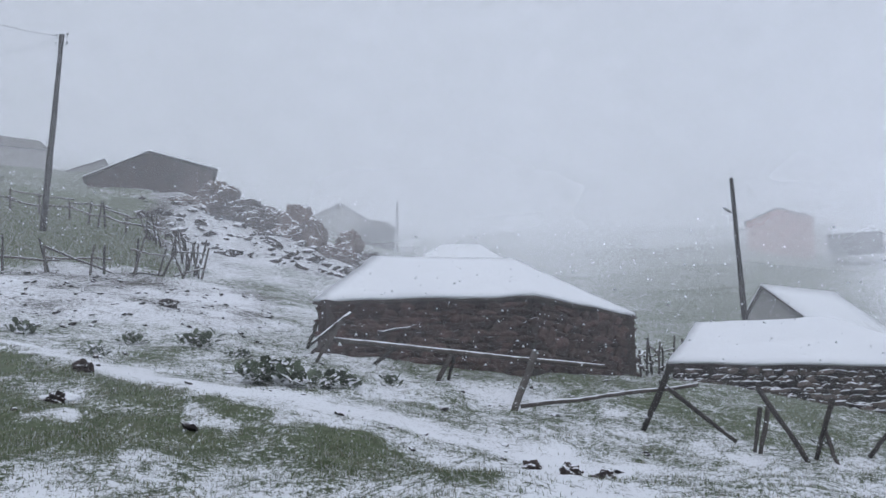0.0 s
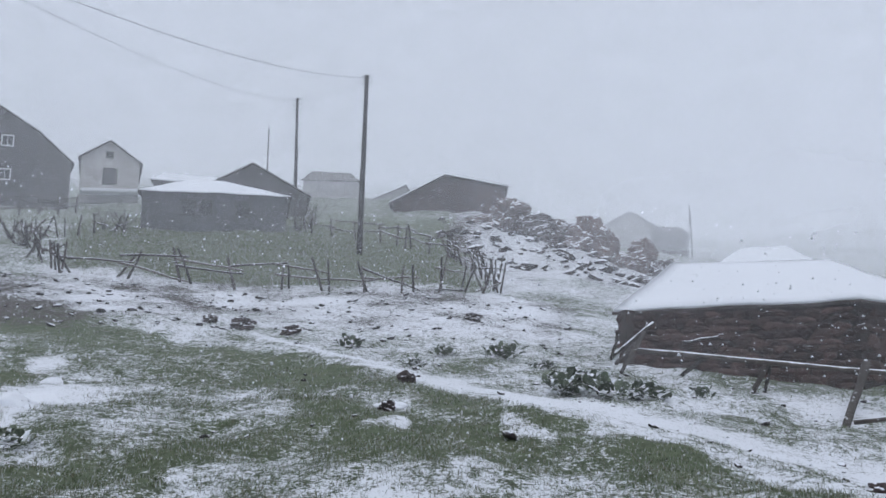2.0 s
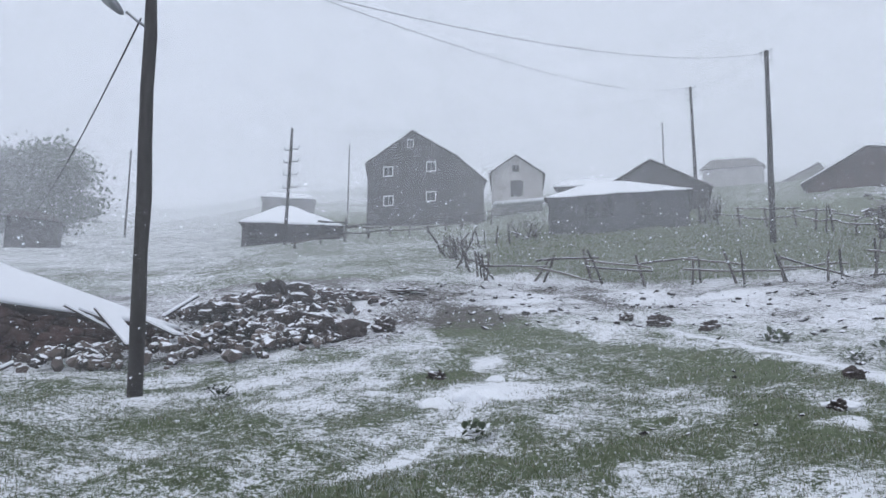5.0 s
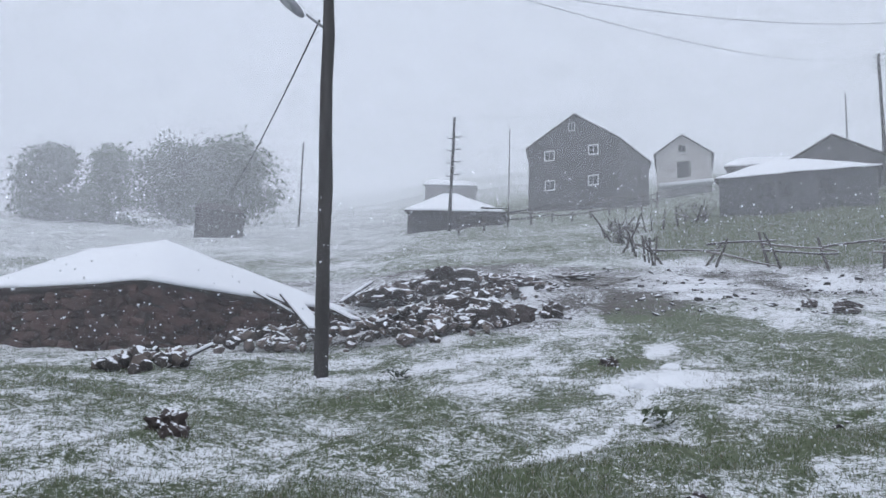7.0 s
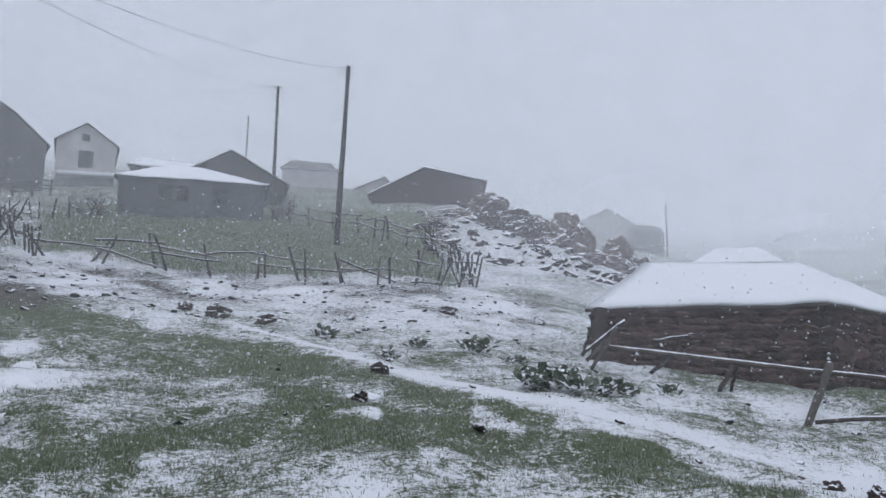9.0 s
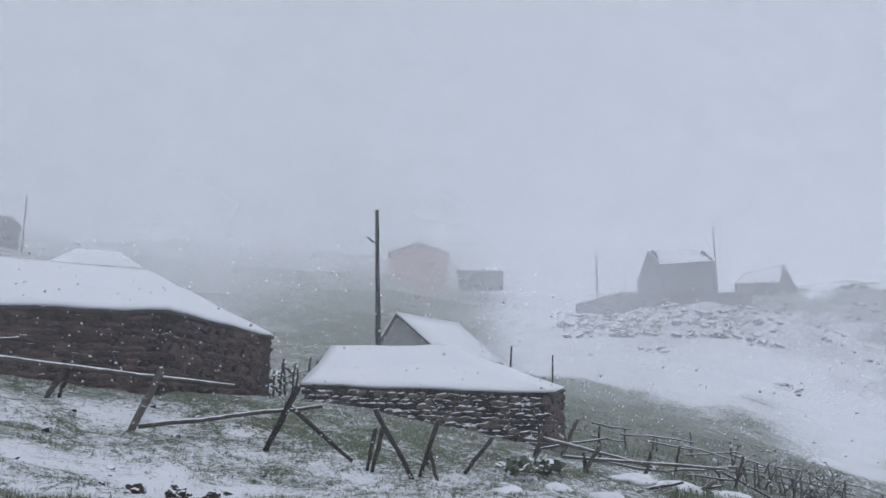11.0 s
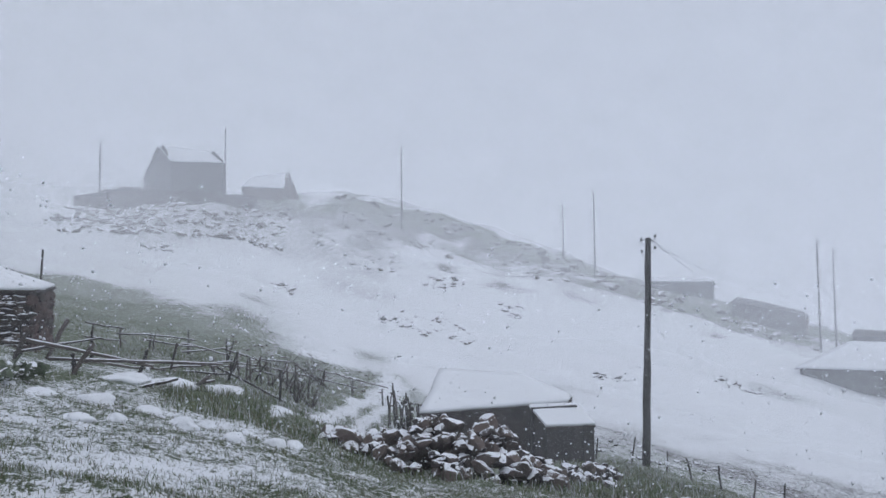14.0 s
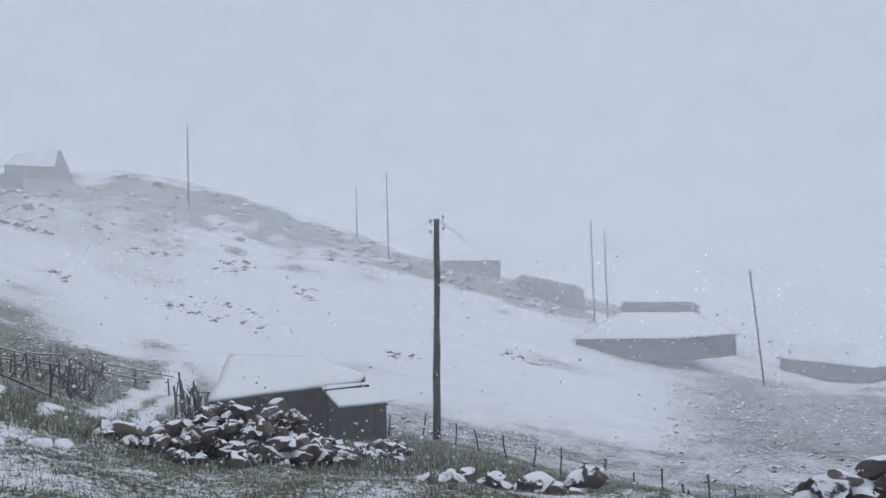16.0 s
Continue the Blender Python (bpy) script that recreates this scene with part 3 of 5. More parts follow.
def gable_house(name, label, a, c, peak, depth, wall_mat, base, category="house", over=0.35, snow=0.14, yaw=0.0, roof_mat="roof", wall_label=""):
    """A house with its gable to the viewer: eaves a and c, the peak between, and its length going back. base: angle of the foot of the wall."""
    A, C, P = sight(*a), sight(*c), sight(*peak)
    al = C - A
    al.z = 0
    back = Matrix.Rotation(radians(yaw), 3, "Z") @ Vector((-al.y, al.x, 0)).normalized() * depth
    if back.dot(Vector((A.x, A.y, 0))) < 0:
        back = -back
    low = sight(a[0], a[1], base).z - 1.2
    home = thing(name, Vector(((A.x + C.x) / 2, (A.y + C.y) / 2, low)) + back / 2, label, category)
    o = home.location
    t = (P - A).dot(C - A) / (C - A).length_squared
    foot = A + (C - A) * t
    P = Vector((foot.x, foot.y, P.z))

    def lo(v):
        return Vector((v.x, v.y, low))

    front = [lo(A), lo(C), C, P, A]
    n = back.normalized()
    walls = [part("wall", slab(bmesh.new(), [v - o for v in front], n * 0.3), wall_mat, home, wall_label)]
    part("wall", slab(bmesh.new(), [v + back - o for v in front], -n * 0.3), wall_mat, home)
    for v, s in ((A, 1), (C, -1)):
        part("wall", slab(bmesh.new(), [lo(v) + n * 0.302 - o, lo(v) + back - n * 0.302 - o, v + back - n * 0.302 - o, v + n * 0.302 - o], (C - A).normalized() * 0.3 * s), wall_mat, home)
    f, b = -n * over, back + n * over
    for v in (A, C):
        d = (v - P).normalized() * over
        face = [v + d + f - o, P + f - o, P + b - o, v + d + b - o]
        part("roof", roof_sheet([face], 0.09, 0.0, 3, 0.02, 3), MAT[roof_mat], home)
        if snow:
            part("snow_layer", roof_sheet([[q + (back / 2 - (q - (A + C) / 2 + o)) * 0.004 for q in face]], snow, 0.094, 3, 0.03, 4), MAT["snow"], home, "fresh snow on the roof slope", True)
    return home, (A, C, P, n, low)


def window_on(home, centre, along, out, w, h, frame_mat="frame", bars=True):
    """A window set into a wall: frame, pane and glazing bars."""
    o = home.location
    along, out = along.normalized(), out.normalized()
    up = Vector((0, 0, 1))
    m = Matrix((along, out, up)).transposed().to_4x4()
    m.translation = centre - o
    bm = bmesh.new()
    t = 0.10 * max(w, 0.6)
    for s in (-1, 1):
        box(bm, m @ pose(s * (w / 2 - t / 2), 0.02, 0), t, 0.10, h)
        box(bm, m @ pose(0, 0.02, s * (h / 2 - t / 2)), w - 2 * t - 0.004, 0.10, t)
    if bars:
        box(bm, m @ pose(0, 0.015, 0), t * 0.5, 0.06, h - 2 * t - 0.004)
    fr = part("window", bm, MAT[frame_mat], home, "small window with a pale wooden frame")
    bm = bmesh.new()
    box(bm, m @ pose(0, 0.0, 0), w - 2 * t, 0.03, h - 2 * t)
    part("pane", bm, MAT["glass"], fr)
    return fr


def utility_pole(az, r, top_el, base_el=None, lean_az=0.0, label="dark round wooden power pole standing in the snowy slope", pins=0, dia=0.24, name="utility_pole", arm=0.20, first=0.10, gap=0.42):
    foot = ground(az, r)
    top = sight(az + lean_az, r, top_el)
    pole = thing(name, foot, label, "power pole", "power poles")
    a, b = Vector((0, 0, -0.5)), top - foot
    pts, rad = crooked(a, b, dia / 2, dia / 2 * 0.72, 9, 0.015)
    part("pole", tube(bmesh.new(), pts, rad, 12), MAT["pole"], pole, smooth_faces=True)
    side = Vector((math.cos(radians(az)), -math.sin(radians(az)), 0))
    for k in range(pins):
        s = -1 if k % 2 else 1
        p = a.lerp(b, 1) - Vector((0, 0, first + gap * (k // 2) + 0.12 * (k % 2)))
        bm = tube(bmesh.new(), [p, p + side * s * arm, p + side * s * (arm + 0.04) + Vector((0, 0, 0.12))], [0.012 + 0.11 * (arm - 0.2)] * 3, 6)
        hook = part("bracket", bm, MAT["cable"], pole)
        q = p + side * s * (arm + 0.04) + Vector((0, 0, 0.12))
        bm = tube(bmesh.new(), [q, q + Vector((0, 0, 0.03)), q + Vector((0, 0, 0.07)), q + Vector((0, 0, 0.12))], [0.03, 0.055, 0.05, 0.025], 8)
        part("insulator", bm, MAT["porcelain"], hook, smooth_faces=True)
    return pole, top


def wire(a, b, sag, label="thin black overhead cable between poles", radius=0.0072):
    mid = (a + b) / 2
    pts = []
    for i in range(25):
        t = i / 24
        p = a.lerp(b, t) - Vector((0, 0, sag * 4 * t * (1 - t)))
        pts.append(p - mid)
    ob = part("power_cable", tube(bmesh.new(), pts, [radius] * 25, 5), MAT["cable"], None, "", True)
    ob.location = mid
    return tagged(ob, label, "cable", "overhead cables")

# ---------------------------------------------------------------- houses
# long low stone hut below the path
HUT, _, HUT_C = house("stone_hut", "low dark fieldstone hut with a snow-covered hip roof", (29.2, 20.6, 6.05), (43.6, 20.0, 6.15), (50.2, 23.0, 4.65),
      ((32.8, 23.0, 8.9), (42.3, 22.6, 8.65)), MAT["sod"], "hut", 2.3, 0.12, 0.09, seed=1)
# second hut down the slope
HUT2, _, HUT2_C = house("stone_hut", "low rubble-stone hut with a broad snow-covered roof", (52.6, 25.0, 1.5), (68.5, 25.0, 0.85), (69.7, 29.5, 1.1),
      ((54.2, 28.2, 3.95), (62.1, 28.2, 4.0)), MAT["sod"], "hut", 2.0, 0.15, 0.09, seed=2)
# collapsed hut by the lamp pole
HUT3, _, HUT3_C = house("stone_hut", "half-collapsed dark hut with a snow-covered roof", (-51.0, 23.5, 4.6), (-40.9, 20.0, 6.0), (-27.7, 23.5, 4.5),
      ((-44.8, 25.0, 7.6), (-40.1, 23.0, 8.55)), MAT["sod"], "hut", 2.4, 0.12, 0.09, seed=3)
# grey shed in the fenced yard
SHED, SHED_WALLS, SHED_C = house("grey_shed", "grey rendered shed with a flat snow-covered hip roof", (-2.8, 50.0, 13.75), (6.65, 50.0, 13.9), (6.5, 56.0, 12.6),
                        ((0.4, 53.0, 14.7), (2.4, 53.0, 14.7)), MAT["grey_wall"], "shed", 3.0, 0.3, 0.07, seed=4)
# hut with the leaning pole in front
house("small_hut", "small dark hut with a snow-covered hip roof", (-24.0, 56.0, 11.75), (-17.5, 56.0, 11.8), (-17.0, 61.0, 10.9),
      ((-21.6, 58.5, 12.95), (-20.6, 58.5, 12.95)), MAT["board"], "hut", 2.5, 0.3, 0.10, seed=5)
# gabled houses on the rise
BIG, BIG_P = gable_house("gabled_house", "tall dark board house with a steep gable and white windows", (-15.55, 75, 16.2), (-9.3, 75, 16.75), (-12.6, 75, 18.35), 9.0, MAT["board"], 12.0, snow=0)
WHITE, WHITE_P = gable_house("gabled_house", "small whitewashed gable house with a snowy step", (-6.75, 85, 15.65), (-3.15, 85, 15.55), (-5.0, 85, 16.75), 7.0, MAT["white_wall"], 13.5, snow=0)
gable_house("gabled_house", "dark gabled barn behind the grey shed", (1.6, 63, 14.6), (8.0, 63, 14.1), (4.4, 63, 16.0), 7.0, MAT["board"], 12.5, "barn", snow=0)
gable_house("gabled_house", "red-brown board house on top of the rocks", (14.0, 68, 13.75), (21.9, 68, 14.75), (17.5, 68, 15.55), 8.0, MAT["red_board"], 13.0, snow=0.10)
gable_house("gabled_house", "small grey plaster gable house with a snowy roof", (57.6, 46, 4.3), (62.0, 46, 3.3), (59.2, 46, 6.15), 6.5, MAT["pale_wall"], 2.0, over=0.25, snow=0.10, yaw=-32)
gable_house("gabled_house", "salmon-pink house fading into the mist", (58.1, 118, 10.5), (62.1, 118, 10.45), (60.1, 118, 11.2), 9.0, MAT["pink_wall"], 8.4, snow=0.1)

# ---------------------------------------------------------------- poles
P1, P1_TOP = utility_pole(-29.5, 14.0, 28.6, lean_az=-1.0, label="dark tarred wooden lamp pole on the slope", dia=0.25, name="lamp_pole")
P2, P2_TOP = utility_pole(11.72, 42.0, 22.2, lean_az=0.36, pins=4, dia=0.31)
P4, P4_TOP = utility_pole(7.2, 66.0, 20.6, lean_az=-0.05, pins=6, arm=0.34, dia=0.30)
P5, P5_TOP = utility_pole(-21.1, 53.0, 18.2, lean_az=0.2, pins=8, arm=0.42, first=1.35, gap=0.85)
P3, P3_TOP = utility_pole(57.45, 36.0, 13.3, lean_az=-0.25, label="leaning dark wooden power pole with a small lamp")
P6, P6_TOP = utility_pole(107.8, 31.0, 4.1, lean_az=0.5, pins=4, dia=0.28)
for az, r, el in ((-31.5, 92, 16.0), (-16.9, 105, 17.5), (5.2, 100, 18.5), (72.4, 108, 10.3), (80.2, 120, 11.7), (92.1, 108, 10.7), (105.3, 105, 7.4),
                  (103.2, 118, 6.5), (119.2, 100, 3.7), (120.1, 104, 3.1), (34.5, 105, 13.0)):
    utility_pole(az, r, el, label="slim power pole far up the misty slope")

utility_pole(129.8, 82, 0.0, lean_az=-0.6, label="thin leaning power pole by a far snowy house")


# ---------------------------------------------------------------- wing, windows and doors of the houses
def front_point(p, az, el):
    """The point of a gable front (A, C, P, n, low) at that bearing and angle."""
    A, C, P, n, low = p
    d = Vector((math.sin(radians(az)), math.cos(radians(az)), 0))
    t = Vector((A.x, A.y, 0)).dot(n) / d.dot(n)
    return Vector((d.x * t, d.y * t, EYE + t * math.tan(radians(el))))


def big_house_wing():
    A, C, P, n, low = BIG_P
    o = BIG.location
    e = front_point(BIG_P, -7.3, 15.15)
    top = Vector((C.x, C.y, C.z - 0.02))
    g = (C - A).normalized() * 0.004
    outline = [Vector((C.x, C.y, low)) + g - o, Vector((e.x, e.y, low)) - o, e - o, top + g - o]
    part("wing", slab(bmesh.new(), outline, n * 8.4), MAT["board"], BIG, "dark board lean-to on the side of the house")
    f, b = -n * 0.3, n * 9.3
    d = (e - top).normalized() * 0.35
    part("roof", roof_sheet([[top + f - o + Vector((0, 0, 0.02)), e + d + f - o, e + d + b - o, top + b - o + Vector((0, 0, 0.02))]], 0.09, 0.02, 3, 0.02, 5), MAT["roof"], BIG)
    al = C - A
    for az, el in ((-14.1, 15.65), (-11.05, 16.05), (-14.05, 13.65), (-11.05, 14.0)):
        window_on(BIG, front_point(BIG_P, az, el), al, -n, 0.95, 0.98)
    window_on(BIG, front_point(BIG_P, -12.55, 17.6), al, -n, 0.62, 0.80)
    window_on(WHITE, front_point(WHITE_P, -5.05, 15.9), WHITE_P[1] - WHITE_P[0], -WHITE_P[3], 0.7, 0.7, "dark_door")
    m = bmesh.new()
    c = front_point(WHITE_P, -4.9, 14.55) - WHITE.location
    k = Matrix((al.normalized(), -n, Vector((0, 0, 1)))).transposed().to_4x4()
    k.translation = c
    box(m, k, 1.5, 0.08, 1.7, 0.01)
    for i in range(5):
        box(m, k @ pose(-0.6 + 0.3 * i, 0.05, 0), 0.26, 0.05, 1.6)
    part("door", m, MAT["grey_wall"], WHITE, "grey boarded double door")
    m = bmesh.new()
    c = front_point(WHITE_P, -4.9, 13.45) - WHITE.location
    k.translation = c
    box(m, k @ pose(0, 0.8, 0), 5.4, 1.6, 0.35, 0.08)
    part("step", m, MAT["snow"], WHITE, "snow-covered stone step")


big_house_wing()


def shed_openings():
    A, C = SHED_C[0], SHED_C[1]
    al = (C - A).normalized()
    n = al.cross(Vector((0, 0, 1)))
    for t, w, h, z in ((0.31, 0.9, 0.95, -0.85), (0.43, 0.75, 0.95, -0.85), (0.69, 0.95, 1.0, -0.85)):
        window_on(SHED, A.lerp(C, t) + Vector((0, 0, z)), al, n if n.dot(A) < 0 else -n, w, h, "dark_door")


shed_openings()


# ---------------------------------------------------------------- further houses
house("low_hut", "low dark hut with snow on its flat roof", (-2.2, 72, 14.55), (2.3, 72, 14.5), (2.4, 77, 14.0), ((-1.6, 74.5, 15.0), (1.8, 74.5, 14.95)), MAT["board"], "hut", 2.5, 0.3, 0.12, seed=6)
# pale wall material puts part of the haze into this house's colour
house("far_house", "house with a broad roof, its wall paled for the mist", (7.7, 112, 15.2), (11.5, 112, 15.2), (11.6, 118, 15.0), ((8.3, 115, 15.8), (11.0, 115, 15.75)), MAT["pale_wall"], seed=7, base_drop=4.5, snow=0)
gable_house("far_house", "pale gable house with a snowy roof in the mist", (12.4, 100, 13.9), (15.6, 100, 13.9), (14.9, 100, 14.95), 8.0, MAT["pale_wall"], 13.2, snow=0.1, yaw=20)
house("barn", "low dark barn on the misty slope", (-22.8, 108, 13.6), (-19.3, 108, 13.6), (-19.2, 114, 13.3), ((-22.4, 111, 13.95), (-19.6, 111, 13.9)), MAT["board"], "barn", 3.5, 0.3, 0.08, seed=8)
house("barn", "small dark barn below the far trees", (-38.4, 72, 11.0), (-35.4, 72, 10.9), (-35.2, 77, 10.7), ((-38.0, 74.5, 11.5), (-35.8, 74.5, 11.4)), MAT["board"], "barn", 3.0, 0.3, 0.0, seed=9)
house("far_house", "grey house half hidden in mist", (31.9, 108, 11.2), (34.2, 108, 11.1), (34.3, 114, 10.8), ((32.3, 111, 11.7), (33.8, 111, 11.6)), MAT["board"], seed=10, base_drop=4.0, snow=0)
gable_house("far_house", "grey gable house fading into the mist", (28.8, 124, 12.0), (32.2, 124, 11.8), (30.6, 124, 12.8), 9.0, MAT["pale_wall"], 9.5, snow=0.1)
house("low_hut", "low hut with a bright snowy roof behind the stone hut", (36.2, 84, 9.0), (41.6, 84, 8.9), (41.8, 90, 8.6), ((37.6, 87, 9.95), (40.2, 87, 9.9)), MAT["board"], "hut", 2.5, 0.3, 0.12, seed=11)
house("low_hut", "long low hut beside the salmon-pink house", (62.8, 112, 9.3), (65.8, 112, 9.2), (66.0, 117, 9.0), ((63.1, 114, 9.6), (65.5, 114, 9.5)), MAT["board"], "hut", 2.0, 0.2, 0.10, seed=12)
house("ridge_house", "dark stone house with a steep gable on the ridge", (76.73, 108, 9.3), (80.2, 108, 9.35), (78.4, 113, 8.2), ((76.0, 110.5, 10.29), (79.4, 110.5, 10.05)), MAT["board"], "house", 4.0, 0.2, 0.10, (False, False), seed=13)
house("low_hut", "ruined stone hut with a snowy roof on the ridge", (81.3, 112, 7.8), (84.0, 112, 7.75), (85.0, 116, 7.3), ((81.9, 114, 8.4), (84.35, 114, 8.85)), MAT["stone"], "hut", 3.0, 0.1, 0.12, (True, False), seed=14)
house("low_hut", "low dark house on the falling ridge", (109.0, 116, 1.25), (112.9, 116, 1.15), (113.0, 121, 1.0), ((109.3, 118, 1.5), (112.6, 118, 1.4)), MAT["grey_wall"], "house", 3.0, 0.2, 0.10, seed=15)
# house shape added in place of a dark, bush-covered piece of slope
house("ridge_mass", "house-shaped stand-in for a dark bushy slope on the ridge", (114.0, 106, -0.2), (118.4, 106, -1.0), (118.6, 111, -1.1), ((114.4, 108, 0.15), (118.1, 108, -0.75)), MAT["stone"], "house", 4.0, 0.1, 0.0, seed=16)
house("long_house", "long dark house under a broad snowy roof", (117.9, 85, -4.35), (124.4, 82, -4.4), (128.2, 88, -4.15), ((120.8, 90, -2.65), (125.7, 91, -2.75)), MAT["grey_wall"], "house", 2.0, 0.4, 0.12, seed=17)
house("long_house", "dark long house behind the snowy roof", (121.0, 99, -2.35), (125.8, 99, -2.4), (126.0, 104, -2.4), ((121.2, 101, -1.95), (125.6, 101, -2.05)), MAT["grey_wall"], "house", 2.6, 0.2, 0.0, seed=18)
house("low_hut", "low snow-roofed hut at the edge of the valley", (130.8, 98, -5.7), (136.0, 95, -6.25), (137.6, 101, -5.9), ((131.5, 101, -4.85), (135.0, 100, -4.65)), MAT["grey_wall"], "hut", 1.5, 0.3, 0.12, seed=19)
# little shed below the stone pile, with a lean-to
house("small_shed", "small dark stone shed with a snow-covered roof", (93.0, 28.0, -7.45), (102.6, 28.4, -6.7), (103.0, 32.0, -6.4),
      ((94.2, 31.5, -4.6), (99.8, 31.5, -4.95)), MAT["sod"], "shed", 2.0, 0.1, 0.09, seed=20)
house("lean_to", "snow-lidded lean-to against the small shed", (101.3, 26.6, -8.35), (104.4, 26.9, -8.15), (103.2, 28.2, -6.85),
      ((101.4, 27.4, -7.5), (103.9, 27.6, -7.4)), MAT["board"], "shed", 1.6, 0.06, 0.07, seed=21, wobble=0.02)


def field_wall(name, label, a0, a1, r, top, height, mat, thick=0.7):
    pts = 24
    base = sight((a0 + a1) / 2, r, top[len(top) // 2]) - Vector((0, 0, height))
    ob = thing(name, base, label, "stone wall")
    bm = bmesh.new()
    rows = []
    for i in range(pts + 1):
        t = i / pts
        az = a0 + (a1 - a0) * t
        el = float(np.interp(t, np.linspace(0, 1, len(top)), top))
        p = sight(az, r, el)
        jag = random.uniform(-0.18, 0.18)
        out = Vector((p.x, p.y, 0)).normalized()
        q = [Vector((0, 0, jag)) + out * -thick / 2, Vector((0, 0, jag * 0.6)) + out * thick / 2, Vector((0, 0, -height)) + out * thick / 2, Vector((0, 0, -height)) + out * -thick / 2]
        rows.append([bm.verts.new(p - base + v) for v in q])
    for a, b in zip(rows, rows[1:]):
        for k in range(4):
            bm.faces.new((a[k], a[(k + 1) % 4], b[(k + 1) % 4], b[k]))
    bm.faces.new(rows[0])
    bm.faces.new(rows[-1][::-1])
    bmesh.ops.recalc_face_normals(bm, faces=bm.faces)
    part("masonry", bm, mat, ob)
    return ob


field_wall("retaining_wall", "dark drystone retaining wall below the ridge house", 70.9, 82.3, 105, (6.9, 7.5, 7.45, 7.4, 7.2), 2.6, MAT["bare_stone"])


# ---------------------------------------------------------------- stones and rocks
def stone_mesh(seed, sub, rough, flat, fine=0.25, blocky=True):
    bm = bmesh.new()
    bmesh.ops.create_icosphere(bm, subdivisions=sub, radius=0.5)
    off = Vector((seed * 7.7, seed * 3.3, seed * 1.9))
    rnd = random.Random(seed)
    cuts = []
    for k in range(11):
        n = Vector((rnd.gauss(0, 1), rnd.gauss(0, 1), rnd.gauss(0, 1))).normalized()
        cuts.append((n, rnd.uniform(0.27, 0.40)))
    for v in bm.verts:
        n = noise.noise(v.co * 1.7 + off) * rough + noise.noise(v.co * 4.5 + off) * rough * fine
        v.co *= 1 + n
        for n, lim in cuts if blocky else ():
            d = v.co.dot(n)
            if d > lim:
                v.co -= n * (d - lim)
        v.co.z *= flat
    me = bpy.data.meshes.new("stone")
    bm.to_mesh(me)
    bm.free()
    return me


STONES = [stone_mesh(k, 3, 0.45, 0.82, 0.3) for k in range(9)]
for me in STONES:
    me.materials.append(MAT["stone"])
WALL_STONES = [stone_mesh(k + 20, 2, 0.75, 0.62, 0.4, False) for k in range(7)]
for me in WALL_STONES:
    me.materials.append(MAT["bare_stone"])
SNOWY_WALL_STONES = [stone_mesh(k + 30, 2, 0.75, 0.62, 0.4, False) for k in range(7)]
for me in SNOWY_WALL_STONES:
    me.materials.append(MAT["stone"])
SOD_CLODS = [stone_mesh(k + 40, 4, 0.6, 0.8, 1.1, False) for k in range(4)]
for me in SOD_CLODS:
    me.materials.append(MAT["sod"])


def piece(name, me, at, size, parent=None, spin=None, rnd=random):
    ob = new(name, me)
    ob.parent = parent
    sx = size * rnd.uniform(0.8, 1.35)
    sy, sz = size * rnd.uniform(0.75, 1.15), size * rnd.uniform(0.7, 1.1)
    turn = spin or Euler((rnd.uniform(-0.5, 0.5), rnd.uniform(-0.5, 0.5), rnd.uniform(0, 6.28)))
    ob.matrix_local = Matrix.LocRotScale(at, turn, (sx, sy, sz))
    return ob


def stone_heap(label, az0, az1, r0, r1, height, count, sizes, seed, meshes=STONES, name="stone_pile"):
    rnd = random.Random(seed)
    mid = ground((az0 + az1) / 2, (r0 + r1) / 2)
    heap = thing(name, mid, label, "stone pile")
    for i in range(count):
        u, v = rnd.uniform(-1, 1), rnd.uniform(-1, 1)
        if u * u + v * v > 1:
            u, v = u * 0.6, v * 0.6
        lift = height * max(0.0, 1 - (u * u * 0.9 + v * v)) * (0.8 + 0.35 * abs(math.sin(u * 5.3 + seed))) * rnd.uniform(0.55, 1.0)
        g = ground((az0 + az1) / 2 + u * (az1 - az0) / 2, (r0 + r1) / 2 + v * (r1 - r0) / 2)
        s = rnd.choice(sizes) * rnd.uniform(0.75, 1.25)
        piece("stone", rnd.choice(meshes), g - mid + Vector((0, 0, lift + s * 0.10)), s, heap, rnd=rnd)
    return heap


stone_heap("heap of dark fieldstones capped with fresh snow", 88.5, 102.0, 14.4, 17.4, 1.12, 300, (0.2, 0.26, 0.34, 0.42), 3)
stone_heap("heap of dark fieldstones capped with fresh snow", 86.2, 92.0, 15.4, 16.6, 0.35, 45, (0.25, 0.35, 0.5), 4)
stone_heap("scatter of snowy stones beside the small shed", 101.5, 106.0, 18.5, 22.0, 0.25, 50, (0.2, 0.28, 0.36), 5)
stone_heap("fallen wall of snow-capped stones beside the collapsed hut", -37.5, -17.0, 18.4, 21.5, 0.62, 298, (0.2, 0.28, 0.36), 6)
stone_heap("dark heap of tumbled stones and roof sods", -25.0, -15.8, 19.6, 22.6, 0.72, 260, (0.14, 0.2, 0.28), 28)
stone_heap("heap of rubble above the collapsed hut", -28.6, -13.5, 23.5, 29.5, 0.5, 240, (0.16, 0.24, 0.34), 7)
stone_heap("heap of brushwood-covered stones by the collapsed hut", -43.6, -37.6, 15.4, 16.8, 0.35, 60, (0.18, 0.25, 0.32), 8)
stone_heap("broken drystone wall of snowy rocks", 105.0, 118.0, 10.4, 11.2, 0.16, 46, (0.22, 0.3, 0.38), 9)
